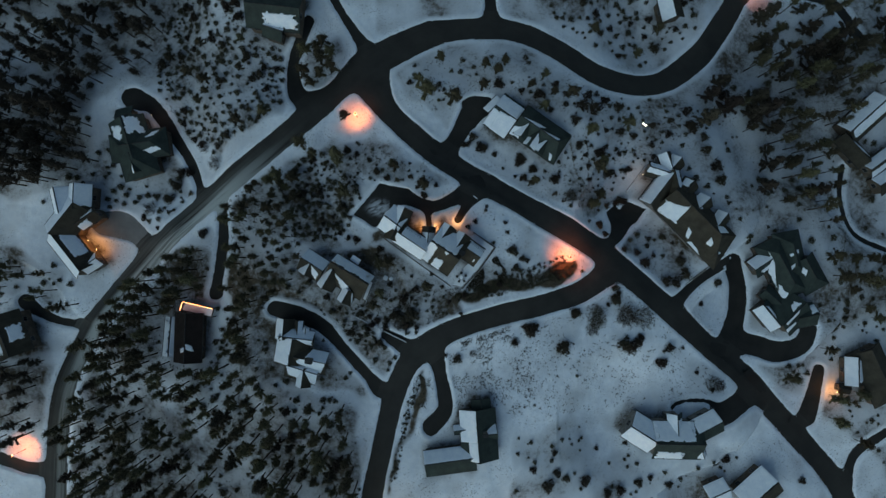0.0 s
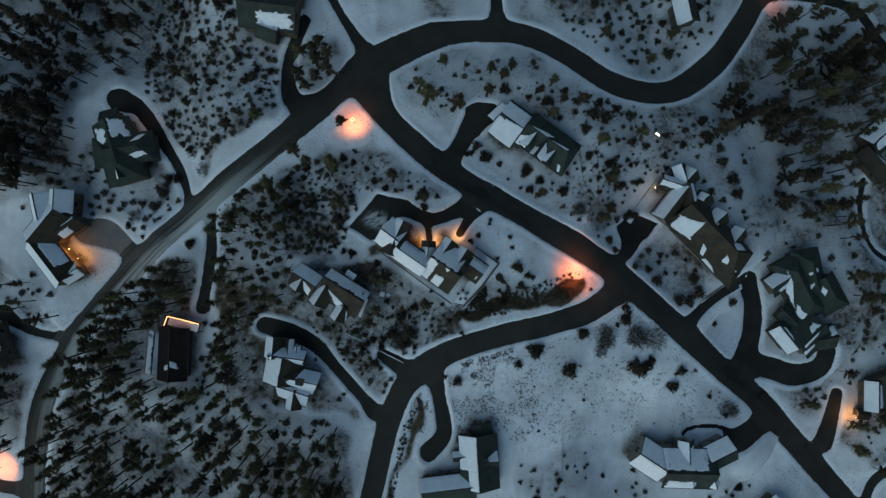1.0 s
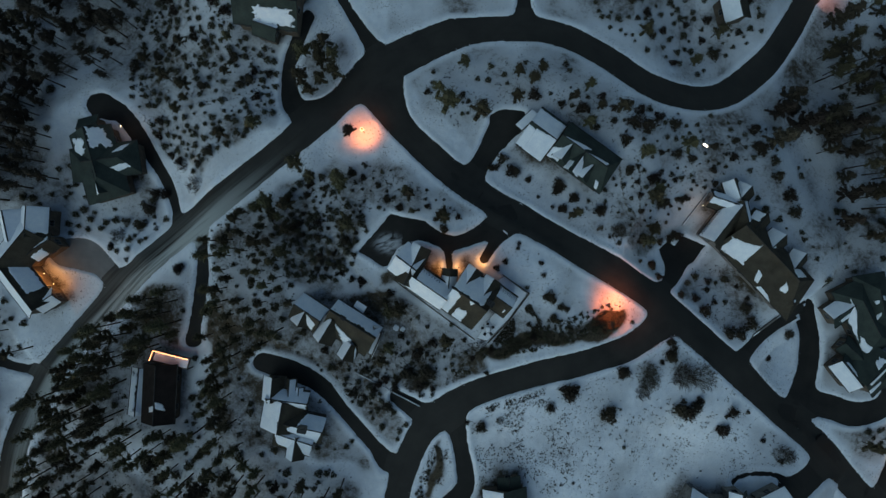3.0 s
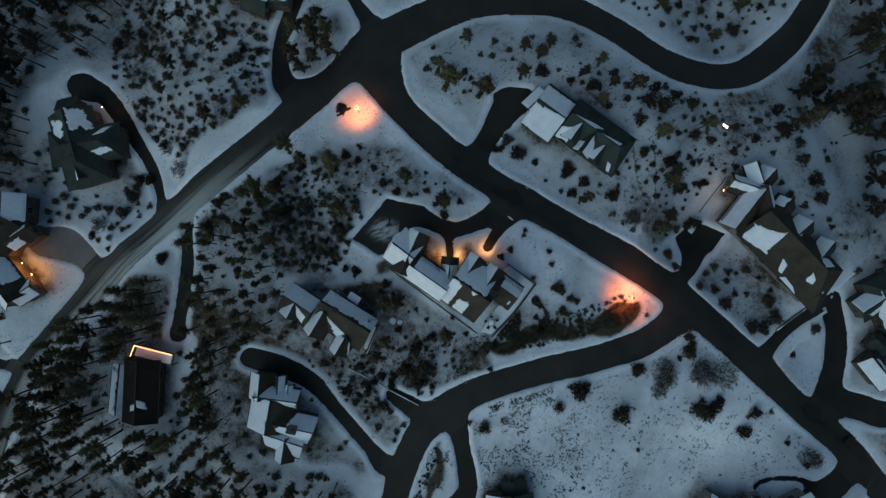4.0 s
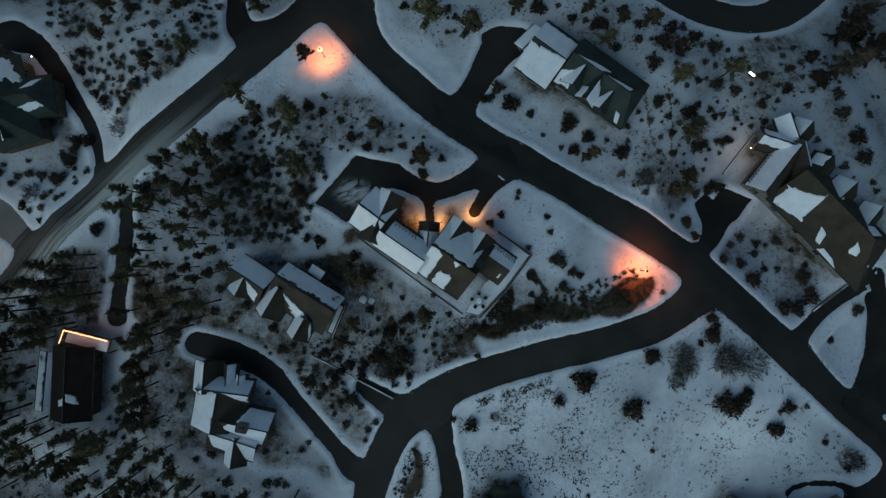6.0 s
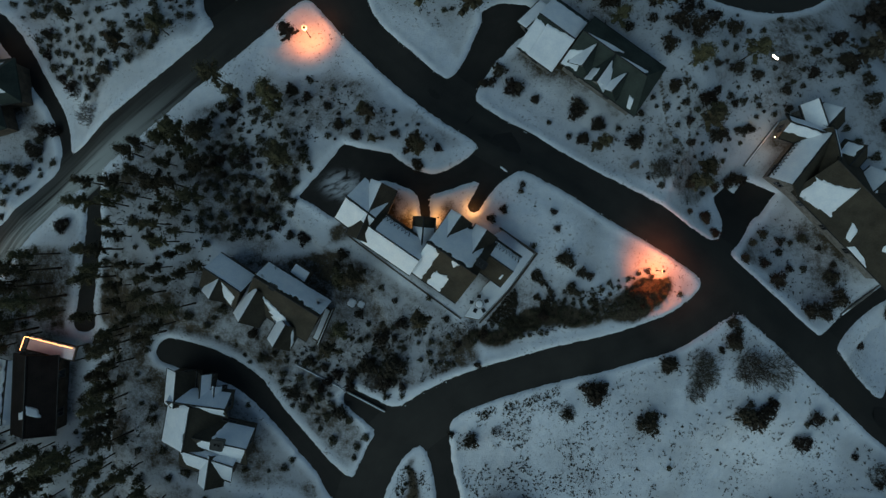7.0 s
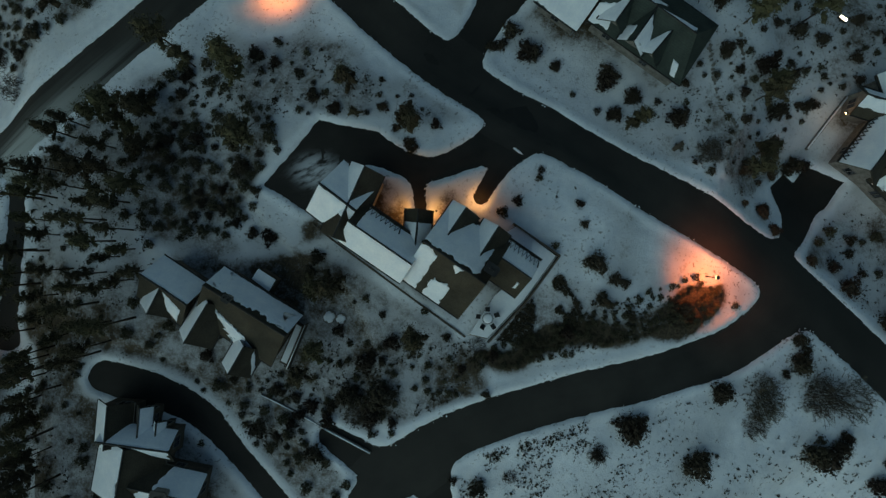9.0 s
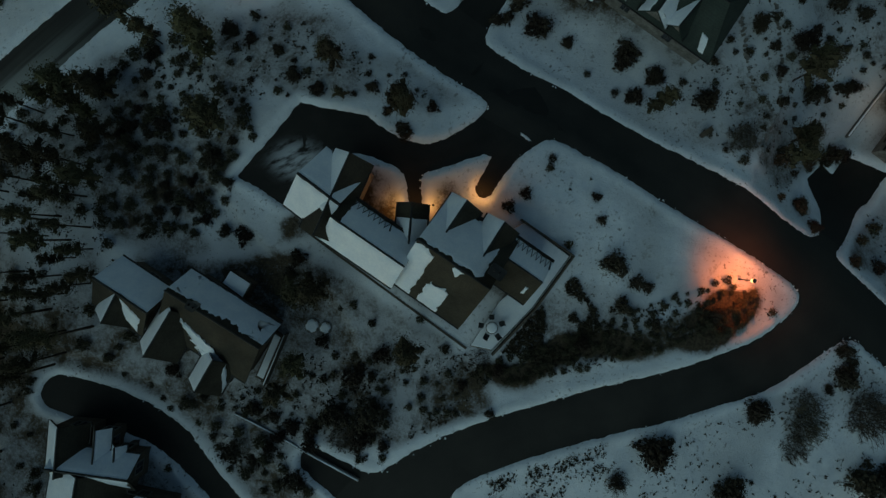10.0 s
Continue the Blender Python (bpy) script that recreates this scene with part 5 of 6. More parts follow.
class Spots:
    """Taken places, x, y, width, sorted into squares of 4 m."""

    def __init__(self):
        self.cells = {}

    def append(self, spot):
        self.cells.setdefault((int(spot[0] // 4), int(spot[1] // 4)), []).append(spot)

    def near(self, x, y):
        i, j = int(x // 4), int(y // 4)
        return [s for a in (i - 1, i, i + 1) for b in (j - 1, j, j + 1) for s in self.cells.get((a, b), ())]


SPOTS = Spots()
SCRUB = []
WOODS = []


def clear(x, y, gap, road=0.7):
    if near_road(x, y, road):
        return False
    if any(w.holds((x, y), 0.9) for w in FOOTPRINTS):
        return False
    return all((x - a) ** 2 + (y - b) ** 2 > (gap + g) ** 2 / 4 for a, b, g in SPOTS.near(x, y))


def pine(x, y, k, s, turn, fir=False):
    trunk, crown = (FIRS if fir else PINES)[k % (3 if fir else 5)]
    t = tagged(new("fir_tree" if fir else "pine_tree"), "dark dense conifer standing in snow" if fir else "tall slender pine with bare stem and olive crown", "tree",
               "firs in the woods" if fir else "pines in the snow")
    t.matrix_basis = pose(x, y, 0, random.uniform(-2, 2), random.uniform(-2, 2), turn) @ Matrix.Scale(s, 4)
    part("trunk", trunk, t)
    part("crown", crown, t)
    SPOTS.append((x, y, 1.6 * s))


def young(x, y, k, s, turn):
    trunk, crown = YOUNG[k % 4]
    t = tagged(new("young_pine"), "young olive-green pine with loose open crown", "tree", "young pines")
    t.matrix_basis = pose(x, y, 0, random.uniform(-3, 3), random.uniform(-3, 3), turn) @ Matrix.Scale(s, 4)
    part("trunk", trunk, t)
    part("crown", crown, t)
    SPOTS.append((x, y, 1.6 * s))


def shrub(x, y, k, s, turn, kind):
    me, name, label = {"shrub": (SHRUBS[k % 4], "shrub", "small dark evergreen shrub on snow"), "bush": (BUSHES[k % 4], "bush", "rounded dark green bush on snow"),
                       "bare": (BARES[k % 3], "bare_shrub", "leafless brown shrub with fine twigs")}[kind]
    ob = tagged(new(name, me), label, "shrub", {"shrub": "small shrubs", "bush": "round bushes", "bare": "bare shrubs"}[kind])
    ob.matrix_basis = pose(x, y, 0.1, 0, 0, turn) @ Matrix.Diagonal((s, s, s * random.uniform(0.8, 1.15), 1))
    SPOTS.append((x, y, 1.1 * s))


def plant(zone, kind, number, lo, hi, gap):
    """Scatters plants of a kind over a zone, clear of roads, houses and each other."""
    xs, ys = [p[0] for p in zone], [p[1] for p in zone]
    made = tries = 0
    while made < number and tries < number * 14:
        tries += 1
        x, y = random.uniform(min(xs), max(xs)), random.uniform(min(ys), max(ys))
        if not inside(zone, [x], [y])[0] or not clear(x, y, gap):
            continue
        s, k, turn = random.uniform(lo, hi), random.randrange(60), random.uniform(0, 360)
        if kind == "woods":
            WOODS.append((x, y, s, k, turn))
            SPOTS.append((x, y, 1.6 * s))
        elif kind == "scrub":
            SCRUB.append((x, y, s, k, turn))
            SPOTS.append((x, y, 1.1 * s))
        elif kind in ("pine", "fir"):
            pine(x, y, k, s, turn, kind == "fir")
        elif kind == "young_pine":
            young(x, y, k, s, turn)
        else:
            shrub(x, y, k, s, turn, kind)
        made += 1


random.seed(7)
for kind, rows in SINGLES:
    for x, y, r in rows:
        if any(w.holds((x, y), -0.2) for w in FOOTPRINTS) or near_road(x, y, -0.2):
            continue
        k, turn = random.randrange(60), random.uniform(0, 360)
        if kind == "young_pine":
            young(x, y, k, r / 1.25, turn)
        elif kind == "fir":
            pine(x, y, k, r / 2.2, turn, True)
        elif kind == "bare":
            shrub(x, y, k, r * 1.15, turn, "bare")
        elif r < 0.5:
            shrub(x, y, k, r / 0.66, turn, "shrub")
        else:
            shrub(x, y, k, r * 0.92, turn, "bush")

for x, y in ((-57, -31), (-53.5, -34), (-50, -37.5), (-46, -41), (-42.5, -46), (-39.5, -50)):
    SPOTS.append((x, y, 4.2))
plant(WOOD_NW, "fir", 40, 0.8, 1.15, 3.0)
plant(WOOD_NW, "woods", 132, 0.85, 1.2, 1.8)
plant([(-100, 36), (-72, 34), (-69, 18), (-82, 13), (-100, 13)], "woods", 70, 0.85, 1.15, 1.6)
plant(WOOD_NW, "scrub", 40, 0.96, 1.60, 1.4)
plant(WOOD_SW, "pine", 200, 0.75, 1.2, 1.8)
plant(WOOD_SW, "fir", 24, 0.5, 0.95, 2.6)
plant(WOOD_SW, "young_pine", 40, 0.7, 1.2, 1.8)
plant(WOOD_SW, "scrub", 60, 0.64, 1.60, 1.3)
plant(WOOD_SW, "scrub", 150, 0.5, 1.2, 0.9)
plant(PINES_MID, "pine", 50, 0.6, 0.95, 1.9)
plant(PINES_MID, "scrub", 60, 0.4, 1.2, 0.9)
plant(DECK_W, "pine", 34, 0.8, 1.15, 2.0)
plant(DECK_W, "scrub", 30, 0.4, 1.2, 1.0)
plant(YARD_W, "scrub", 40, 0.4, 1.2, 1.4)
plant(PINES_W, "pine", 14, 0.7, 1.0, 2.4)
plant(PINES_W, "scrub", 20, 0.5, 1.2, 1.2)
plant(PINES_FAR_W, "woods", 36, 0.9, 1.2, 1.8)
plant([(73, 48), (84, 47), (90, 38), (80, 35), (74, 39)], "fir", 11, 0.8, 1.1, 2.4)
plant(WOOD_NE, "pine", 58, 0.75, 1.1, 1.8)
plant(WOOD_NE, "fir", 18, 0.6, 1.0, 2.6)
plant(WOOD_NE, "young_pine", 24, 0.7, 1.2, 1.8)
plant(WOOD_NE, "scrub", 30, 0.80, 1.60, 1.3)
plant(PINES_E, "young_pine", 14, 0.9, 1.3, 2.4)
plant(PINES_E, "scrub", 16, 0.5, 1.2, 1.4)
plant(SCRUB_N, "bush", 34, 0.5, 1.1, 1.5)
plant(SCRUB_N, "young_pine", 14, 0.6, 1.0, 2.0)
plant(SCRUB_N, "scrub", 270, 0.4, 1.2, 0.9)
plant(SCRUB_MID, "scrub", 80, 0.5, 1.4, 0.9)
plant(BUSHES_E, "shrub", 64, 0.3, 0.9, 1.4)
plant(HILL_E, "scrub", 90, 0.3, 0.9, 1.2)
plant(HILL_E, "scrub", 26, 0.80, 1.60, 1.6)
plant(YARD_SE, "scrub", 60, 0.4, 1.2, 1.2)
plant(YARD_SE, "young_pine", 12, 0.7, 1.2, 2.4)
plant(YARD_NW, "scrub", 40, 0.5, 1.3, 1.2)
plant(YARD_NW, "bush", 8, 0.7, 1.2, 2.0)
plant(BUSHES_N, "scrub", 110, 0.5, 1.3, 1.1)
plant(BUSHES_N, "bush", 26, 0.5, 1.1, 1.4)
plant(BUSHES_N, "young_pine", 8, 0.7, 1.1, 2.0)
plant(ISLAND, "shrub", 22, 0.4, 1.1, 1.4)
plant(ISLAND, "young_pine", 9, 0.7, 1.0, 2.2)
plant(BRUSH, "scrub", 60, 0.3, 0.8, 0.6)
plant(BRUSH_E, "scrub", 150, 0.25, 0.8, 0.5)
plant(GLADE, "shrub", 16, 0.3, 0.8, 1.6)
plant(BANK_S, "scrub", 60, 0.25, 0.7, 0.5)
plant(BANK, "scrub", 14, 0.6, 1.3, 1.2)
plant(NOOK, "young_pine", 9, 0.9, 1.3, 2.0)
plant(MEADOW_S, "scrub", 70, 0.25, 0.9, 0.9)
plant(YARD_E, "shrub", 10, 0.6, 1.2, 1.2)


def gathered(name, rows, sources, mat, lift, label, category):
    """Growth nobody could count, as one mesh."""
    verts, faces, count, base = [], [], 0, []
    for me in sources:
        co = np.zeros(len(me.vertices) * 3)
        me.vertices.foreach_get("co", co)
        base.append((co.reshape(-1, 3), [tuple(p.vertices) for p in me.polygons]))
    for x, y, s, k, turn in rows:
        co, fs = base[k % len(base)]
        a = radians(turn)
        c = co * s
        verts.append(np.stack([c[:, 0] * math.cos(a) - c[:, 1] * math.sin(a) + x, c[:, 0] * math.sin(a) + c[:, 1] * math.cos(a) + y, c[:, 2] + lift], 1))
        faces += [tuple(i + count for i in f) for f in fs]
        count += len(co)
    return mesh(name, np.vstack(verts), faces, mat), label, category


for name, rows, sources, mat, lift, label, category in (
        ("scrub", SCRUB, SHRUBS, SHRUB, 0.1, "low dark evergreen scrub under the pines", "scrub"),
        ("far_wood_crowns", WOODS, [p[1] for p in PINES], NEEDLES_DARK, 0.0, "dense crowns of the dark pine wood", "woods"),
        ("far_wood_stems", WOODS, [p[0] for p in PINES], BARK, 0.0, "bare stems of the dark pine wood", "woods")):
    me, label, category = gathered(name, rows, sources, mat, lift, label, category)
    tagged(new(name, me), label, category, kind="stuff")


# ---- lamps ----
def street_lamp(x, y, h, watts, colour, cone=112, wide=1.0, blend=0.4):
    """A lantern on a post."""
    post = tagged(new("street_lamp"), "glowing amber lantern on a dark post in snow", "street lamp", "street lamps")
    post.location = (x, y, 0)
    part("pole", Shell().tube([(0, 0, -0.2), (0, 0, 0.3), (0, 0, 0.32), (0, 0, h - 0.45)], [0.09, 0.09, 0.05, 0.04], 8).done("pole", METAL, True), post)
    head = part("lantern", Shell().tube([(0, 0, h + 0.02), (0, 0, h + 0.07), (0, 0, h + 0.2)], [0.2, 0.18, 0.03], 8).done("lantern", METAL, True), post)
    bulb = part("globe", Shell().tube([(0, 0, h - 0.42), (0, 0, h - 0.3), (0, 0, h - 0.1), (0, 0, h - 0.01)], [0.08 * wide, 0.16 * wide, 0.18 * wide, 0.1], 14).done("globe", BULB_AMBER, True), post, "glowing amber glass")
    bulb.visible_shadow = False
    data = bpy.data.lights.new("lamp", "SPOT")
    data.energy, data.color, data.shadow_soft_size = watts, colour, 0.15
    data.spot_size, data.spot_blend = radians(cone), blend
    light = new("lamp_light", data)
    light.location = (x, y, h - 0.2)


def lamp(x, y, z, watts, colour, size=0.08):
    data = bpy.data.lights.new("lamp", "POINT")
    data.energy, data.color, data.shadow_soft_size = watts, colour, size
    new("lamp_light", data).location = (x, y, z)


AMBER = (1.0, 0.25, 0.075)
street_lamp(-17.5, 27.6, 3.3, 950, AMBER, 136, 1.7, 0.75)
street_lamp(27.0, -1.8, 2.7, 900, (1.0, 0.22, 0.065), 160)
street_lamp(-85.0, -40.6, 4.2, 1500, AMBER)
street_lamp(66.2, 53.4, 4.0, 220, AMBER)


def wall_lamp(x, y, z, watts, colour=(1.0, 0.40, 0.09)):
    ob = tagged(new("wall_lamp"), "small lit lantern on a house wall", "wall lamp", "house lanterns")
    ob.location = (x, y, z)
    part("cap", Shell().tube([(0, 0, 0.14), (0, 0, 0.17), (0, 0, 0.24)], [0.12, 0.11, 0.02], 8).done("cap", METAL), ob)
    b = part("bulb", Shell().tube([(0, 0, -0.12), (0, 0, -0.05), (0, 0, 0.13)], [0.05, 0.09, 0.09], 8).done("bulb", BULB_WARM, True), ob)
    b.visible_shadow = False
    lamp(x, y, z, watts, colour)


for x, y, z, watts in ((-71.2, 2.2, 2.2, 80), (-69.9, 0.4, 2.2, 110), (-4.2, 4.5, 1.1, 45), (-1.0, 4.6, 1.1, 45), (3.3, 5.7, 1.1, 60), (82.2, -29.6, 2.2, 220), (42.2, 15.6, 2.4, 10), (-57.6, 27.2, 3.0, 12)):
    wall_lamp(x, y, z, watts)


# ---- house fittings ----
def slab(name, poly, z0, z1, mat, parent=None, rag=0.0):
    """A flat slab over a polygon, with a chamfered top rim."""
    c = Vector((sum(p[0] for p in poly) / len(poly), sum(p[1] for p in poly) / len(poly)))
    n = len(poly)
    rings = [(1.0, z0), (1.0, z1 - 0.05), (0.99, z1)]
    verts = [(c.x + (x - c.x) * k, c.y + (y - c.y) * k, z) for k, z in rings for x, y in poly]
    faces = [tuple(range(2 * n, 3 * n))]
    for r in range(2):
        faces += [(r * n + i, r * n + (i + 1) % n, (r + 1) * n + (i + 1) % n, (r + 1) * n + i) for i in range(n)]
    area = sum(poly[i][0] * poly[(i + 1) % n][1] - poly[(i + 1) % n][0] * poly[i][1] for i in range(n))
    if area < 0:
        faces = [f[::-1] for f in faces]
    me = mesh(name, verts, faces, mat)
    return part(name, me, parent) if parent else new(name, me)


def low_wall(path, height, thick, mat, label, name="garden_wall", base=0.0, capped=True):
    """A straight-run wall with a snow cap on each run."""
    home = tagged(new(name), label, "wall")
    for (x0, y0), (x1, y1) in zip(path, path[1:]):
        d = math.hypot(x1 - x0, y1 - y0)
        m = pose((x0 + x1) / 2, (y0 + y1) / 2, base - 0.2, 0, 0, math.degrees(math.atan2(y1 - y0, x1 - x0)))
        part("wall_run", Shell().box(m, d + thick * 0.6, thick, height + 0.2).done("wall_run", mat), home)
        if not capped:
            continue
        cap = Shell()
        cap.tube([m @ Vector((-d / 2, 0, height + 0.2)), m @ Vector((0, 0.02, height + 0.22)), m @ Vector((d / 2, 0, height + 0.2))], [thick * 0.34, thick * 0.4, thick * 0.34], 8)
        part("snow_cap", cap.done("snow_cap", SNOW, True), home, "rounded cap of snow")
    return home


def snow_patch(x, y, rx, ry, turn, seed, name="snow_patch"):
    """A thin torn patch of snow lying on a drive."""
    n = 40
    ring = []
    for i in range(n):
        a = i * math.tau / n
        k = 1 + 0.45 * noise.noise(Vector((2.2 * math.cos(a), 2.2 * math.sin(a), seed))) + 0.25 * noise.noise(Vector((6 * math.cos(a), 6 * math.sin(a), seed + 4)))
        ring.append((rx * k * math.cos(a), ry * k * math.sin(a)))
    m = pose(x, y, 0.0, 0, 0, turn)
    verts = [m @ Vector((u * k, v * k, z)) for k, z in ((1, -0.12), (0.93, 0.02), (0.55, 0.05)) for u, v in ring] + [m @ Vector((0, 0, 0.06))]
    faces = [(r * n + i, r * n + (i + 1) % n, (r + 1) * n + (i + 1) % n, (r + 1) * n + i) for r in range(2) for i in range(n)]
    faces += [(2 * n + i, 2 * n + (i + 1) % n, 3 * n) for i in range(n)]
    return tagged(new(name, mesh(name, verts, faces, SNOW, True)), "torn patch of snow left on the asphalt", "snow", kind="structure")


def heating_cable(house_pair, wing_no, side, u0, u1, v0, v1, count):
    """A dark de-icing cable in zigzags above the eave."""
    home, made = house_pair
    w = made[wing_no]
    shift = Vector((home.location.x, home.location.y, -0.15))
    pts = [w.slope(side, u0 + (u1 - u0) * i / (2 * count), (v0, v1)[i % 2]) - shift for i in range(2 * count + 1)]
    part("heating_cable", Shell().tube(pts, [0.08] * len(pts), 5).done("heating_cable", METAL), home, "black zigzag de-icing cable")


heating_cable(MAIN, 2, 0, 0.10, 0.62, 0.70, 0.99, 7)
heating_cable(MAIN, 7, 0, 0.03, 0.98, 0.60, 0.98, 8)
heating_cable(MAIN, 4, 0, 0.62, 0.78, 0.80, 0.98, 3)
heating_cable(LARGE, 0, 0, 0.05, 0.98, 0.86, 1.0, 14)


def chimney(house_pair, x, y, top, turn, sx=0.9, sy=0.7):
    home, _ = house_pair
    m = Matrix.Translation((-home.location.x, -home.location.y, 0)) @ pose(x, y, 4.0, 0, 0, turn)
    stack = part("chimney", Shell().box(m, sx, sy, top - 4.0).done("chimney", WALL_STONE), home, "stone chimney stack")
    lift = Matrix.Translation((0, 0, top - 4.0))
    part("chimney_cap", Shell().box(m @ lift, sx + 0.2, sy + 0.2, 0.12).done("chimney_cap", METAL), stack)
    for k in (-0.2, 0.2):
        part("flue", Shell().tube([m @ lift @ Vector((k, 0, 0.1)), m @ lift @ Vector((k, 0, 0.4))], [0.1, 0.09], 8).done("flue", METAL), stack)


chimney(MAIN, 4.1, -1.0, 8.4, -35, 1.1, 0.8)
chimney(SOUTH, 9.0, -37.8, 5.6, 5)
chimney(WHITE, -26.7, -22.2, 5.3, -10, 1.3, 1.0)
chimney(GABLED, -20.2, -3.9, 6.3, -33, 0.6, 0.5)

# terrace of the main house
TERRACE = [(6.1, 2.6), (7.2, 3.2), (11.3, 0.2), (8.0, -4.5), (4.3, -8.4), (2.4, -8.0), (5.0, -4.0), (8.6, -1.0)]
terrace = tagged(new("terrace"), "stone terrace under snow along the house end", "terrace")
slab("terrace_base", TERRACE, -0.3, 0.42, WALL_STONE, terrace)
slab("terrace_snow", [(x * 0.985 + 0.09, y * 0.985) for x, y in TERRACE], 0.42, 0.56, SNOW, terrace)
low_wall([(6.9, 3.4), (11.6, 0.2), (8.2, -4.6), (4.4, -8.7)], 0.8, 0.16, DECKING, "thin dark parapet round a snowy terrace", capped=False)
low_wall([(-18.9, -14.2), (-15.5, -15.9), (-12.1, -17.7), (-7.6, -19.9)], 0.3, 0.2, WALL_STONE, "snow-capped retaining wall beside a parking bay", "retaining_wall")
low_wall([(39.9, 12.3), (43.4, 17.8), (45.0, 16.8)], 0.5, 0.25, WALL_STONE, "low wall round a snowy side terrace")
low_wall([(-13.6, 3.2), (-10.2, 0.6), (-2.5, -5.0), (2.0, -8.2)], 0.25, 0.2, DECKING, "low dark edging along the house front", capped=False)
low_wall([(58.8, -1.2), (56.6, -3.4), (52.0, -7.4)], 0.4, 0.25, WALL_STONE, "low wall along a garden path")
snow_patch(7.3, 10.9, 0.6, 0.14, -38, 2.0)


def round_table(x, y, z):
    t = tagged(new("patio_table"), "round garden table with a cap of snow", "table")
    t.location = (x, y, z)
    part("tabletop", Shell().tube([(0, 0, 0.70), (0, 0, 0.74)], [0.55, 0.55], 20).done("tabletop", METAL), t)
    part("snow_cap", Shell().tube([(0, 0, 0.745), (0, 0, 0.80), (0, 0, 0.84)], [0.5, 0.46, 0.3], 18).done("snow_cap", SNOW, True), t)
    part("pedestal", Shell().tube([(0, 0, 0), (0, 0, 0.04), (0, 0, 0.06), (0, 0, 0.7)], [0.28, 0.26, 0.05, 0.05], 10).done("pedestal", METAL), t)


def garden_chair(m):
    c = tagged(new("patio_chair"), "dark metal garden chair at a snowy table", "chair", "chairs round the garden table")
    part("seat", Shell().box(pose(0, 0, 0.42), 0.46, 0.44, 0.05).done("seat", METAL), c)
    part("backrest", Shell().box(pose(0, 0.21, 0.47, -8), 0.46, 0.04, 0.42).done("backrest", METAL), c)
    for x in (-0.19, 0.19):
        for y in (-0.18, 0.18):
            part("leg", Shell().tube([(x, y, 0), (x * 0.95, y * 0.95, 0.43)], [0.02, 0.02], 6).done("leg", METAL), c)
    c.matrix_basis = m
    return c


round_table(4.3, -6.2, 0.56)
chair = garden_chair(pose(4.3, -5.3, 0.56, 0, 0, 0))
for turn in (80, 150, 215, 290):
    a = radians(turn)
    copy_thing(chair, pose(4.3 - 0.95 * math.sin(a), -6.2 + 0.95 * math.cos(a), 0.56, 0, 0, turn))


def planter(x, y, r):
    p = tagged(new("round_planter"), "round stone ring filled with snow", "planter", "round stone rings")
    p.location = (x, y, 0)
    for k in range(12):
        a = k * math.tau / 12
        part("stone", Shell().box(pose(r * math.cos(a), r * math.sin(a), -0.05, 0, 0, math.degrees(a)), 0.2, r * 0.5, 0.36 + 0.05 * (k % 3)).done("stone", WALL_STONE), p)
    part("snow_fill", Shell().tube([(0, 0, 0.2), (0, 0, 0.36), (0, 0, 0.42)], [r * 1.05, r * 1.0, r * 0.5], 16).done("snow_fill", SNOW, True), p)


for x, y, r in ((-10.9, -6.5, 0.5), (-12.1, -6.3, 0.6)):
    planter(x, y, r)

# flat-roofed lean-to and side deck of the two-part gabled house
shed = tagged(new("shed"), "small flat-roofed shed with snow on top", "shed")
slab("shed_wall", [(-18.5, -1.3), (-16.9, -2.4), (-17.6, -3.5), (-19.2, -2.3)], -0.2, 2.3, WALL_TIMBER, shed)
slab("shed_roof", [(-18.6, -1.1), (-16.7, -2.35), (-17.5, -3.7), (-19.4, -2.3)], 2.3, 2.45, ROOF_BROWN, shed)
slab("snow_cap", [(-18.55, -1.25), (-16.9, -2.35), (-17.55, -3.5), (-19.2, -2.25)], 2.45, 2.56, SNOW, shed)
side_deck = tagged(new("side_deck"), "narrow timber deck under snow beside the house", "deck")
slab("deck_boards", [(-15.3, -6.7), (-14.5, -7.2), (-16.2, -11.2), (-17.0, -10.8)], 0.3, 0.9, DECKING, side_deck)
slab("snow_cap", [(-15.25, -6.95), (-14.75, -7.25), (-16.25, -10.95), (-16.8, -10.65)], 0.9, 1.0, SNOW, side_deck)
low_wall([(-14.3, -7.0), (-16.1, -11.4)], 1.5, 0.12, DECKING, "dark timber screen beside the deck", "deck_screen")


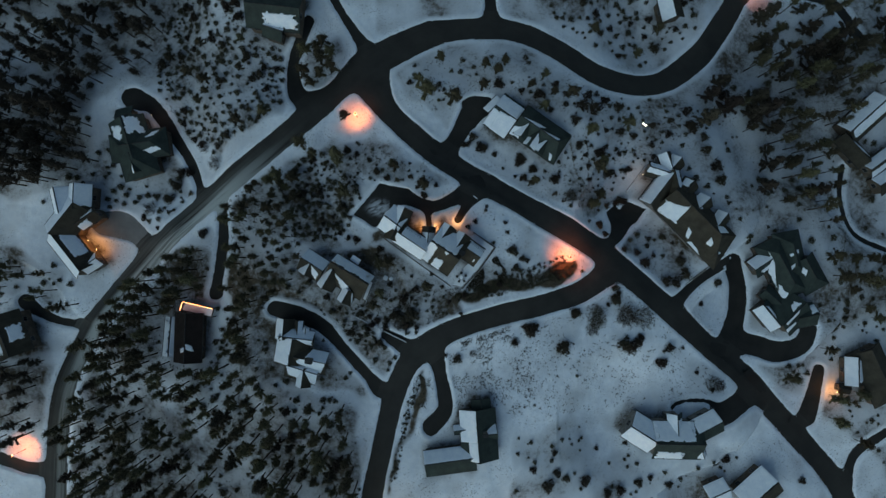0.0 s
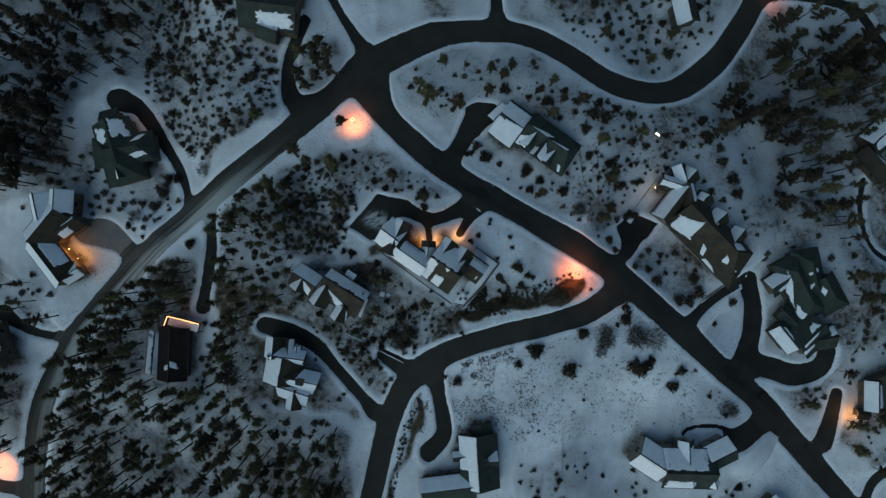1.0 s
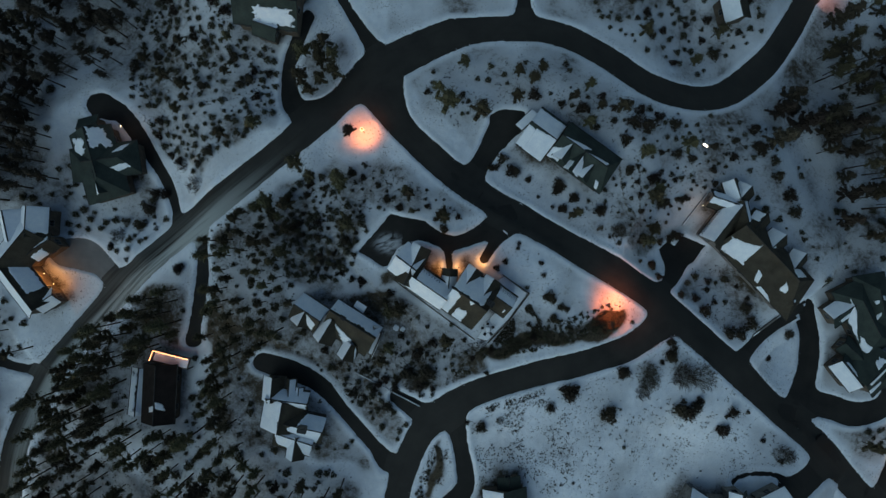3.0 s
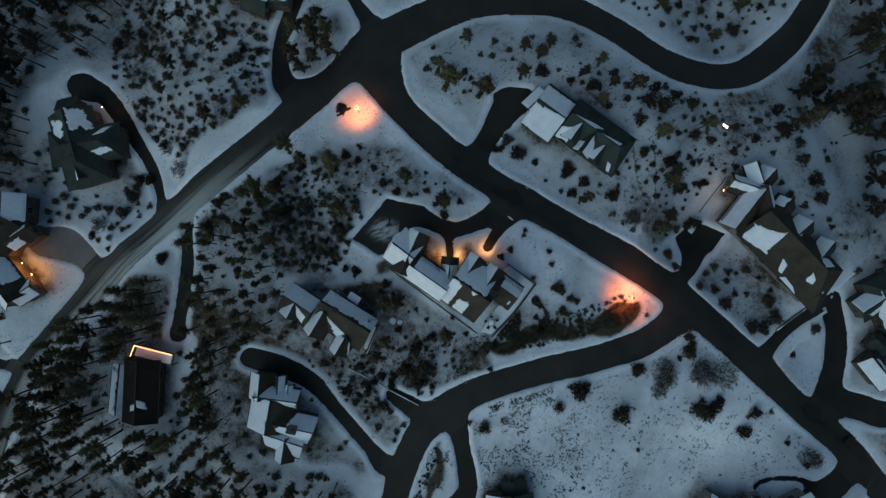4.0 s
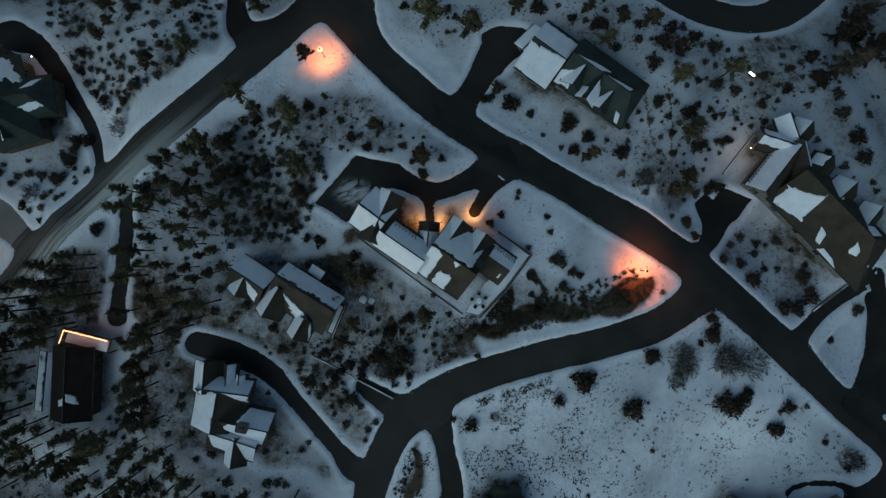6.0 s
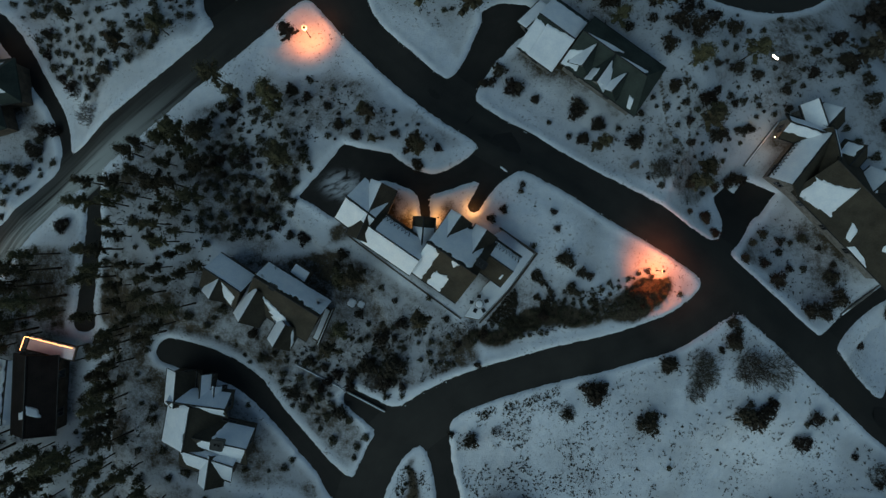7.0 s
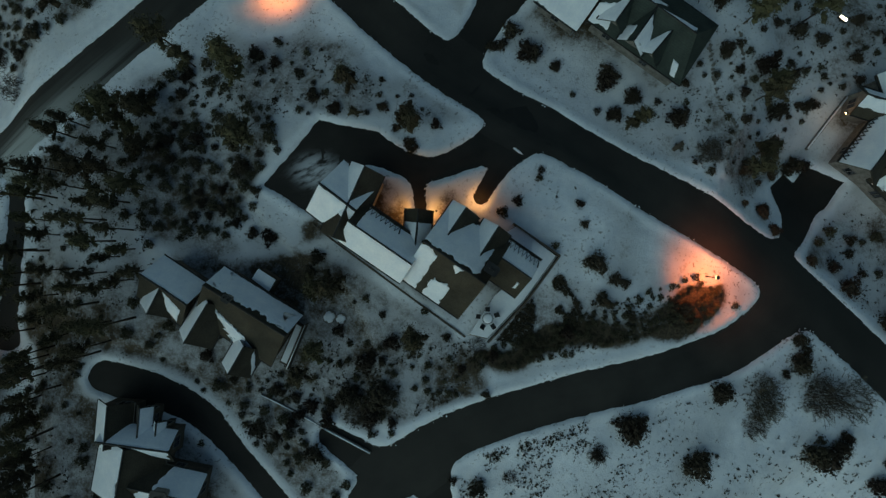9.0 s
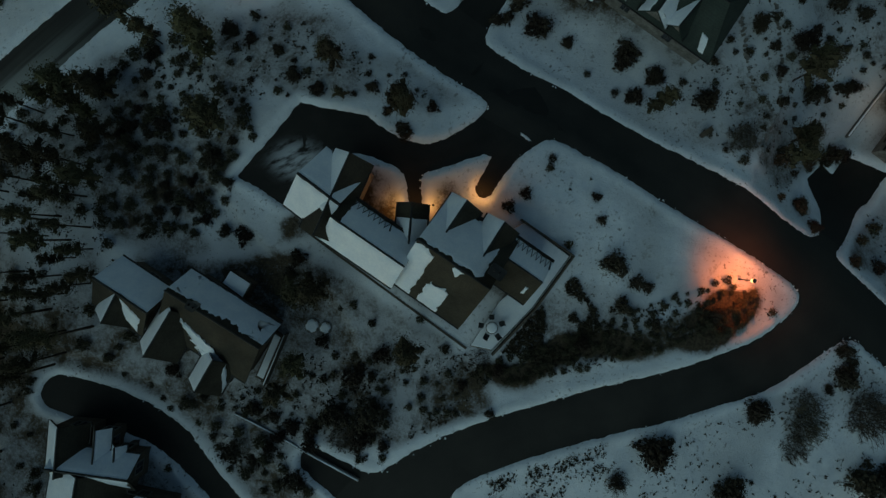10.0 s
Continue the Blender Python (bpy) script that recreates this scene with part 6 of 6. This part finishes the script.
# raised deck hung with a string of lights
def lit_deck():
    deck = tagged(new("raised_deck"), "raised timber deck with snow and a glowing light string", "deck")
    poly = [(-52.5, -12.1), (-52.0, -10.2), (-46.7, -11.9), (-47.2, -13.8)]
    slab("deck_boards", poly, 2.3, 2.5, DECKING, deck)
    slab("snow_cap", [(-52.3, -12.0), (-51.85, -10.4), (-46.95, -12.0), (-47.3, -13.6)], 2.5, 2.58, SNOW, deck)
    run = [(-52.45, -12.0, 3.5), (-51.95, -10.3, 3.5), (-46.8, -11.95, 3.5)]
    pts = []
    for (x0, y0, z), (x1, y1, _) in zip(run, run[1:]):
        n = max(2, int(math.hypot(x1 - x0, y1 - y0) / 0.9))
        for i in range(n + 1):
            x, y = x0 + (x1 - x0) * i / n, y0 + (y1 - y0) * i / n
            part("rail_post", Shell().box(pose(x, y, 2.45), 0.08, 0.08, 1.0).done("rail_post", DECKING), deck)
            pts.append((x, y, z + 0.06))
        part("handrail", Shell().tube([(x0, y0, z), (x1, y1, z)], [0.05, 0.05], 6).done("handrail", DECKING), deck)
    for x, y in poly:
        part("deck_post", Shell().box(pose(x * 0.997 - 0.15, y * 0.99 - 0.1, -0.3), 0.16, 0.16, 2.65).done("deck_post", DECKING), deck)
    part("light_string", Shell().tube(pts, [0.04] * len(pts), 6).done("light_string", STRING), deck, "glowing amber light string")
    for x, y in ((-52.2, -11.2), (-50.6, -10.8), (-48.9, -11.3), (-47.2, -11.85)):
        lamp(x, y, 3.35, 5, (1.0, 0.30, 0.12), 0.1)


# dry grass poking through the thin snow
def dry_grass():
    rng = np.random.RandomState(11)
    centres = []
    zones = [([(1.4, -22.5), (8, -19.6), (17, -18), (22.7, -28), (17, -35), (3, -35)], 900), ([(4.5, -9.5), (9, -4), (11.8, -1.6), (14, -5), (13.8, -7), (9, -9.6)], 1700),
             (BRUSH, 500), (BRUSH_E, 500), ([(2.9, -19.2), (8.0, -17.2), (15.2, -16.2), (14.5, -17.9), (4.9, -21.0)], 420), (WOOD_SW, 1500), (SCRUB_N, 700), (PINES_MID, 500), (GLADE, 300), (BANK, 200), (BUSHES_E, 500), (YARD_E, 120), (ISLAND, 400),
             ([(4, -23), (40, -8), (62, -28), (40, -34), (20, -36)], 800), ([(-2.5, -24), (-0.9, -29), (-3.5, -34), (-7, -32), (-6, -27)], 200)]
    for poly, number in zones:
        xs, ys = [p[0] for p in poly], [p[1] for p in poly]
        x, y = rng.uniform(min(xs), max(xs), number * 3), rng.uniform(min(ys), max(ys), number * 3)
        keep = inside(poly, x, y) & (lattice(x, y, 2.4, 21) + 0.6 * lattice(x, y, 0.9, 22) > -0.1)
        x, y = x[keep][:number], y[keep][:number]
        ok = road_distance(x, y) > 0.5
        centres += [(a, b, 0.2) for a, b in zip(x[ok], y[ok])]
    v, f = tuft_cloud(centres, 5, list(rng.uniform(0.05, 0.16, len(centres))), 0.2, rng)
    tagged(new("dry_grass", mesh("dry_grass", v, f, DRY)), "dark dry grass tufts poking through snow", "grass", kind="stuff")


DRY = mottled("dry_grass", (0.035, 0.03, 0.022), (0.09, 0.075, 0.05), 1.5, 0.9, 9.0, 0.2)
lit_deck()
dry_grass()


def stone_line(path, step, size, label, seed):
    """A garden edging of loose stones."""
    rng = random.Random(seed)
    row = tagged(new("stone_edging"), label, "edging", kind="stuff")
    s = Shell()
    for x, y in [(p[0], p[1]) for p in curve([(a, b, 0) for a, b in path], step)]:
        k = size * rng.uniform(0.6, 1.4)
        s.box(pose(x + rng.uniform(-0.1, 0.1), y + rng.uniform(-0.1, 0.1), -0.1, rng.uniform(-9, 9), rng.uniform(-9, 9), rng.uniform(0, 360)), k * 1.4, k, 0.3 + k * 0.4)
    part("stones", s.done("stones", WALL_STONE), row)


stone_line([(26.7, 23.7), (27.4, 20.6), (28.0, 17.6), (28.8, 15.5), (29.7, 14.5), (30.6, 13.2)], 0.3, 0.2, "dark line of garden stones in snow", 3)
stone_line([(30.0, 23.4), (30.9, 18.6), (31.0, 14.2)], 0.35, 0.22, "dark line of garden stones in snow", 4)


def bench(x, y, turn):
    b = tagged(new("bench"), "small dark bench standing in snow", "bench")
    b.matrix_basis = pose(x, y, 0.15, 0, 0, turn)
    part("seat", Shell().box(pose(0, 0, 0.4), 1.3, 0.4, 0.06).done("seat", DECKING), b)
    part("backrest", Shell().box(pose(0, 0.2, 0.46, -10), 1.3, 0.05, 0.4).done("backrest", DECKING), b)
    for u in (-0.5, 0.5):
        part("leg", Shell().box(pose(u, 0, -0.1), 0.08, 0.36, 0.5).done("leg", DECKING), b)


bench(24.2, 11.7, 35)
glow = tagged(new("garden_lamp"), "low oblong white garden lamp lit on snow", "lamp")
glow.matrix_basis = pose(42.3, 26.0, 0.1, 0, 0, -35)
part("housing", Shell().box(pose(0, 0, 0), 0.95, 0.42, 0.25).done("housing", METAL), glow)
part("diffuser", Shell().box(pose(0, 0, 0.25), 0.8, 0.26, 0.06).done("diffuser", BULB_WHITE), glow)


# clods of ploughed snow along the road edges
def snow_clods():
    rng = np.random.RandomState(17)
    centres, sizes = [], []
    for line in LINES:
        d = np.gradient(line[:, :2], axis=0)
        d /= np.linalg.norm(d, axis=1)[:, None]
        for i in range(len(line)):
            if abs(line[i, 0]) > 95 or abs(line[i, 1]) > 60:
                continue
            for sign in (-1, 1):
                for _ in range(2):
                    off = line[i, 2] / 2 + abs(rng.normal(0.12, 0.22))
                    p = line[i, :2] + np.array((-d[i, 1], d[i, 0])) * sign * off + rng.uniform(-0.3, 0.3, 2)
                    centres.append((p[0], p[1], 0.10))
                    sizes.append(rng.uniform(0.04, 0.12))
    c = np.array(centres)
    away = road_distance(c[:, 0], c[:, 1])
    keep = (away > -0.12) & (away < 0.8) & (rng.uniform(0, 1, len(c)) < 0.75)
    c, sizes = c[keep], np.array(sizes)[keep]
    knots = np.array(((1, 0, 0), (0, 1, 0), (-1, 0, 0), (0, -1, 0), (0, 0, 0.8), (0, 0, -1.0)))
    v = (c[:, None, :] + knots[None] * sizes[:, None, None] * rng.uniform(0.7, 1.4, (len(c), 6, 1))).reshape(-1, 3)
    sides = [(0, 1, 4), (1, 2, 4), (2, 3, 4), (3, 0, 4), (1, 0, 5), (2, 1, 5), (3, 2, 5), (0, 3, 5)]
    f = [tuple(6 * k + j for j in side) for k in range(len(c)) for side in sides]
    tagged(new("snow_clods", mesh("snow_clods", v, f, SNOW, True)), "small clods of ploughed snow along road edges", "snow", kind="stuff")


snow_clods()


# ---- the hill: the level plan above is laid over a gentle rounded hilltop ----
SLOPE = (-0.519, -3.602, -7.461, -0.184, -7.209)
SPREAD_X = (0.096, -1.737, -0.016, -0.477, 2.295, -0.209, 6.482, 0.234, 6.191, 0.353, 0.005, -0.071, 0.078, -0.201, 0.147, -1.125, -0.066, 0.016, -0.005, -2.598, -0.223)
SPREAD_Y = (-0.481, -0.029, -1.438, -0.299, -0.519, 1.644, 0.077, 5.856, 0.229, 6.046, 0.037, -0.01, 0.226, 0.171, -0.142, -0.033, -0.922, -0.008, -0.16, -0.268, -2.337)
POWERS = [(k - j, j) for k in range(6) for j in range(k + 1)]


def eased(x, inner, run):
    """Follows x up to an inner reach and then levels out."""
    over = np.maximum(np.abs(x) - inner, 0)
    return np.where(over > 0, np.sign(x) * (inner + run * (1 - np.exp(-over / run))), x)


def spread_out(x, y):
    """Plan place to place on the hill, which falls away and so lies wider."""
    u, v = eased(x, 88, 25) / 50, eased(y, 56, 20) / 50
    up, vp = [np.ones_like(u)], [np.ones_like(v)]
    for _ in range(5):
        up.append(up[-1] * u)
        vp.append(vp[-1] * v)
    terms = [up[i] * vp[j] for i, j in POWERS]
    return x + sum(c * t for c, t in zip(SPREAD_X, terms)), y + sum(c * t for c, t in zip(SPREAD_Y, terms))


def hill(x, y):
    """Height of the bare hill at a place on it."""
    u, v = eased(x, 60, 25) / 50, eased(y, 40, 20) / 50
    return SLOPE[0] * u + SLOPE[1] * v + SLOPE[2] * u * u + SLOPE[3] * u * v + SLOPE[4] * v * v


def level_yards(step=0.5):
    """How far the ground is cut or filled round the houses, on a grid of the plan."""
    x, y = [a.ravel() for a in np.meshgrid(np.arange(-110, 110, step), np.arange(-70, 70, step), indexing="ij")]
    best, lift = np.zeros_like(x), np.zeros_like(x)
    bare = hill(*spread_out(x, y))
    for w in FOOTPRINTS:
        reach = w.len + max(w.half) + 16
        near = np.nonzero((np.abs(x - w.a.x) < reach) & (np.abs(y - w.a.y) < reach))[0]
        q = (x[near] - w.a.x) * w.d.x + (y[near] - w.a.y) * w.d.y
        r = (x[near] - w.a.x) * w.n.x + (y[near] - w.a.y) * w.n.y
        away = np.hypot(np.maximum(np.maximum(-q, q - w.len), 0), np.maximum(np.maximum(r - w.half[0], -r - w.half[1]), 0))
        k = np.clip(1.06 - away / 14, 0, 1)
        k = k * k * (3 - 2 * k)
        more = k > best[near]
        hx, hy = spread_out(np.array([w.centre[0]]), np.array([w.centre[1]]))
        lift[near[more]] = (k * (hill(hx, hy)[0] - bare[near]))[more]
        best[near[more]] = k[more]
    return lift.reshape(len(np.arange(-110, 110, step)), -1), step


YARDS, YARD_STEP = level_yards()


def settled(x, y, z):
    """Plan point to point on the hill, with level ground round each house."""
    x, y, z = np.asarray(x, float), np.asarray(y, float), np.asarray(z, float)
    px, py = spread_out(x, y)
    u = np.clip((x + 110) / YARD_STEP, 0, YARDS.shape[0] - 1.001)
    v = np.clip((y + 70) / YARD_STEP, 0, YARDS.shape[1] - 1.001)
    i, j = u.astype(int), v.astype(int)
    a, b = u - i, v - j
    cut = (YARDS[i, j] * (1 - a) + YARDS[i + 1, j] * a) * (1 - b) + (YARDS[i, j + 1] * (1 - a) + YARDS[i + 1, j + 1] * a) * b
    return px, py, hill(px, py) + cut + z


def growth(x, y):
    """How much wider things lie at a place than in the plan."""
    ax, ay = spread_out(np.array([x - 1.0, x + 1.0, x, x]), np.array([y, y, y - 1.0, y + 1.0]))
    return math.sqrt(abs((ax[1] - ax[0]) * (ay[3] - ay[2]) - (ax[3] - ax[2]) * (ay[1] - ay[0])) / 4)


def settle():
    bpy.context.view_layer.update()
    single = []
    for ob in list(scene.objects):
        if ob.parent or ob is cam or ob is sun:
            continue
        if ob.matrix_basis == Matrix.Identity(4):
            for o in (ob, *ob.children_recursive):
                if o.data is None:
                    continue
                co = np.zeros(len(o.data.vertices) * 3)
                o.data.vertices.foreach_get("co", co)
                co = co.reshape(-1, 3)
                o.data.vertices.foreach_set("co", np.stack(settled(*co.T), 1).ravel())
                o.data.update()
        else:
            single.append(ob)
    at = np.array([tuple(ob.location) for ob in single])
    to = np.stack(settled(at[:, 0], at[:, 1], np.zeros(len(at))), 1)
    for ob, a, b in zip(single, at, to):
        k = 1.0 if ob.type == "LIGHT" else growth(a[0], a[1])
        m = ob.matrix_basis.copy()
        m.translation = (0, 0, m.translation.z)
        ob.matrix_basis = Matrix.Translation(b) @ (m if k == 1.0 else Matrix.Scale(k, 4) @ m)


settle()
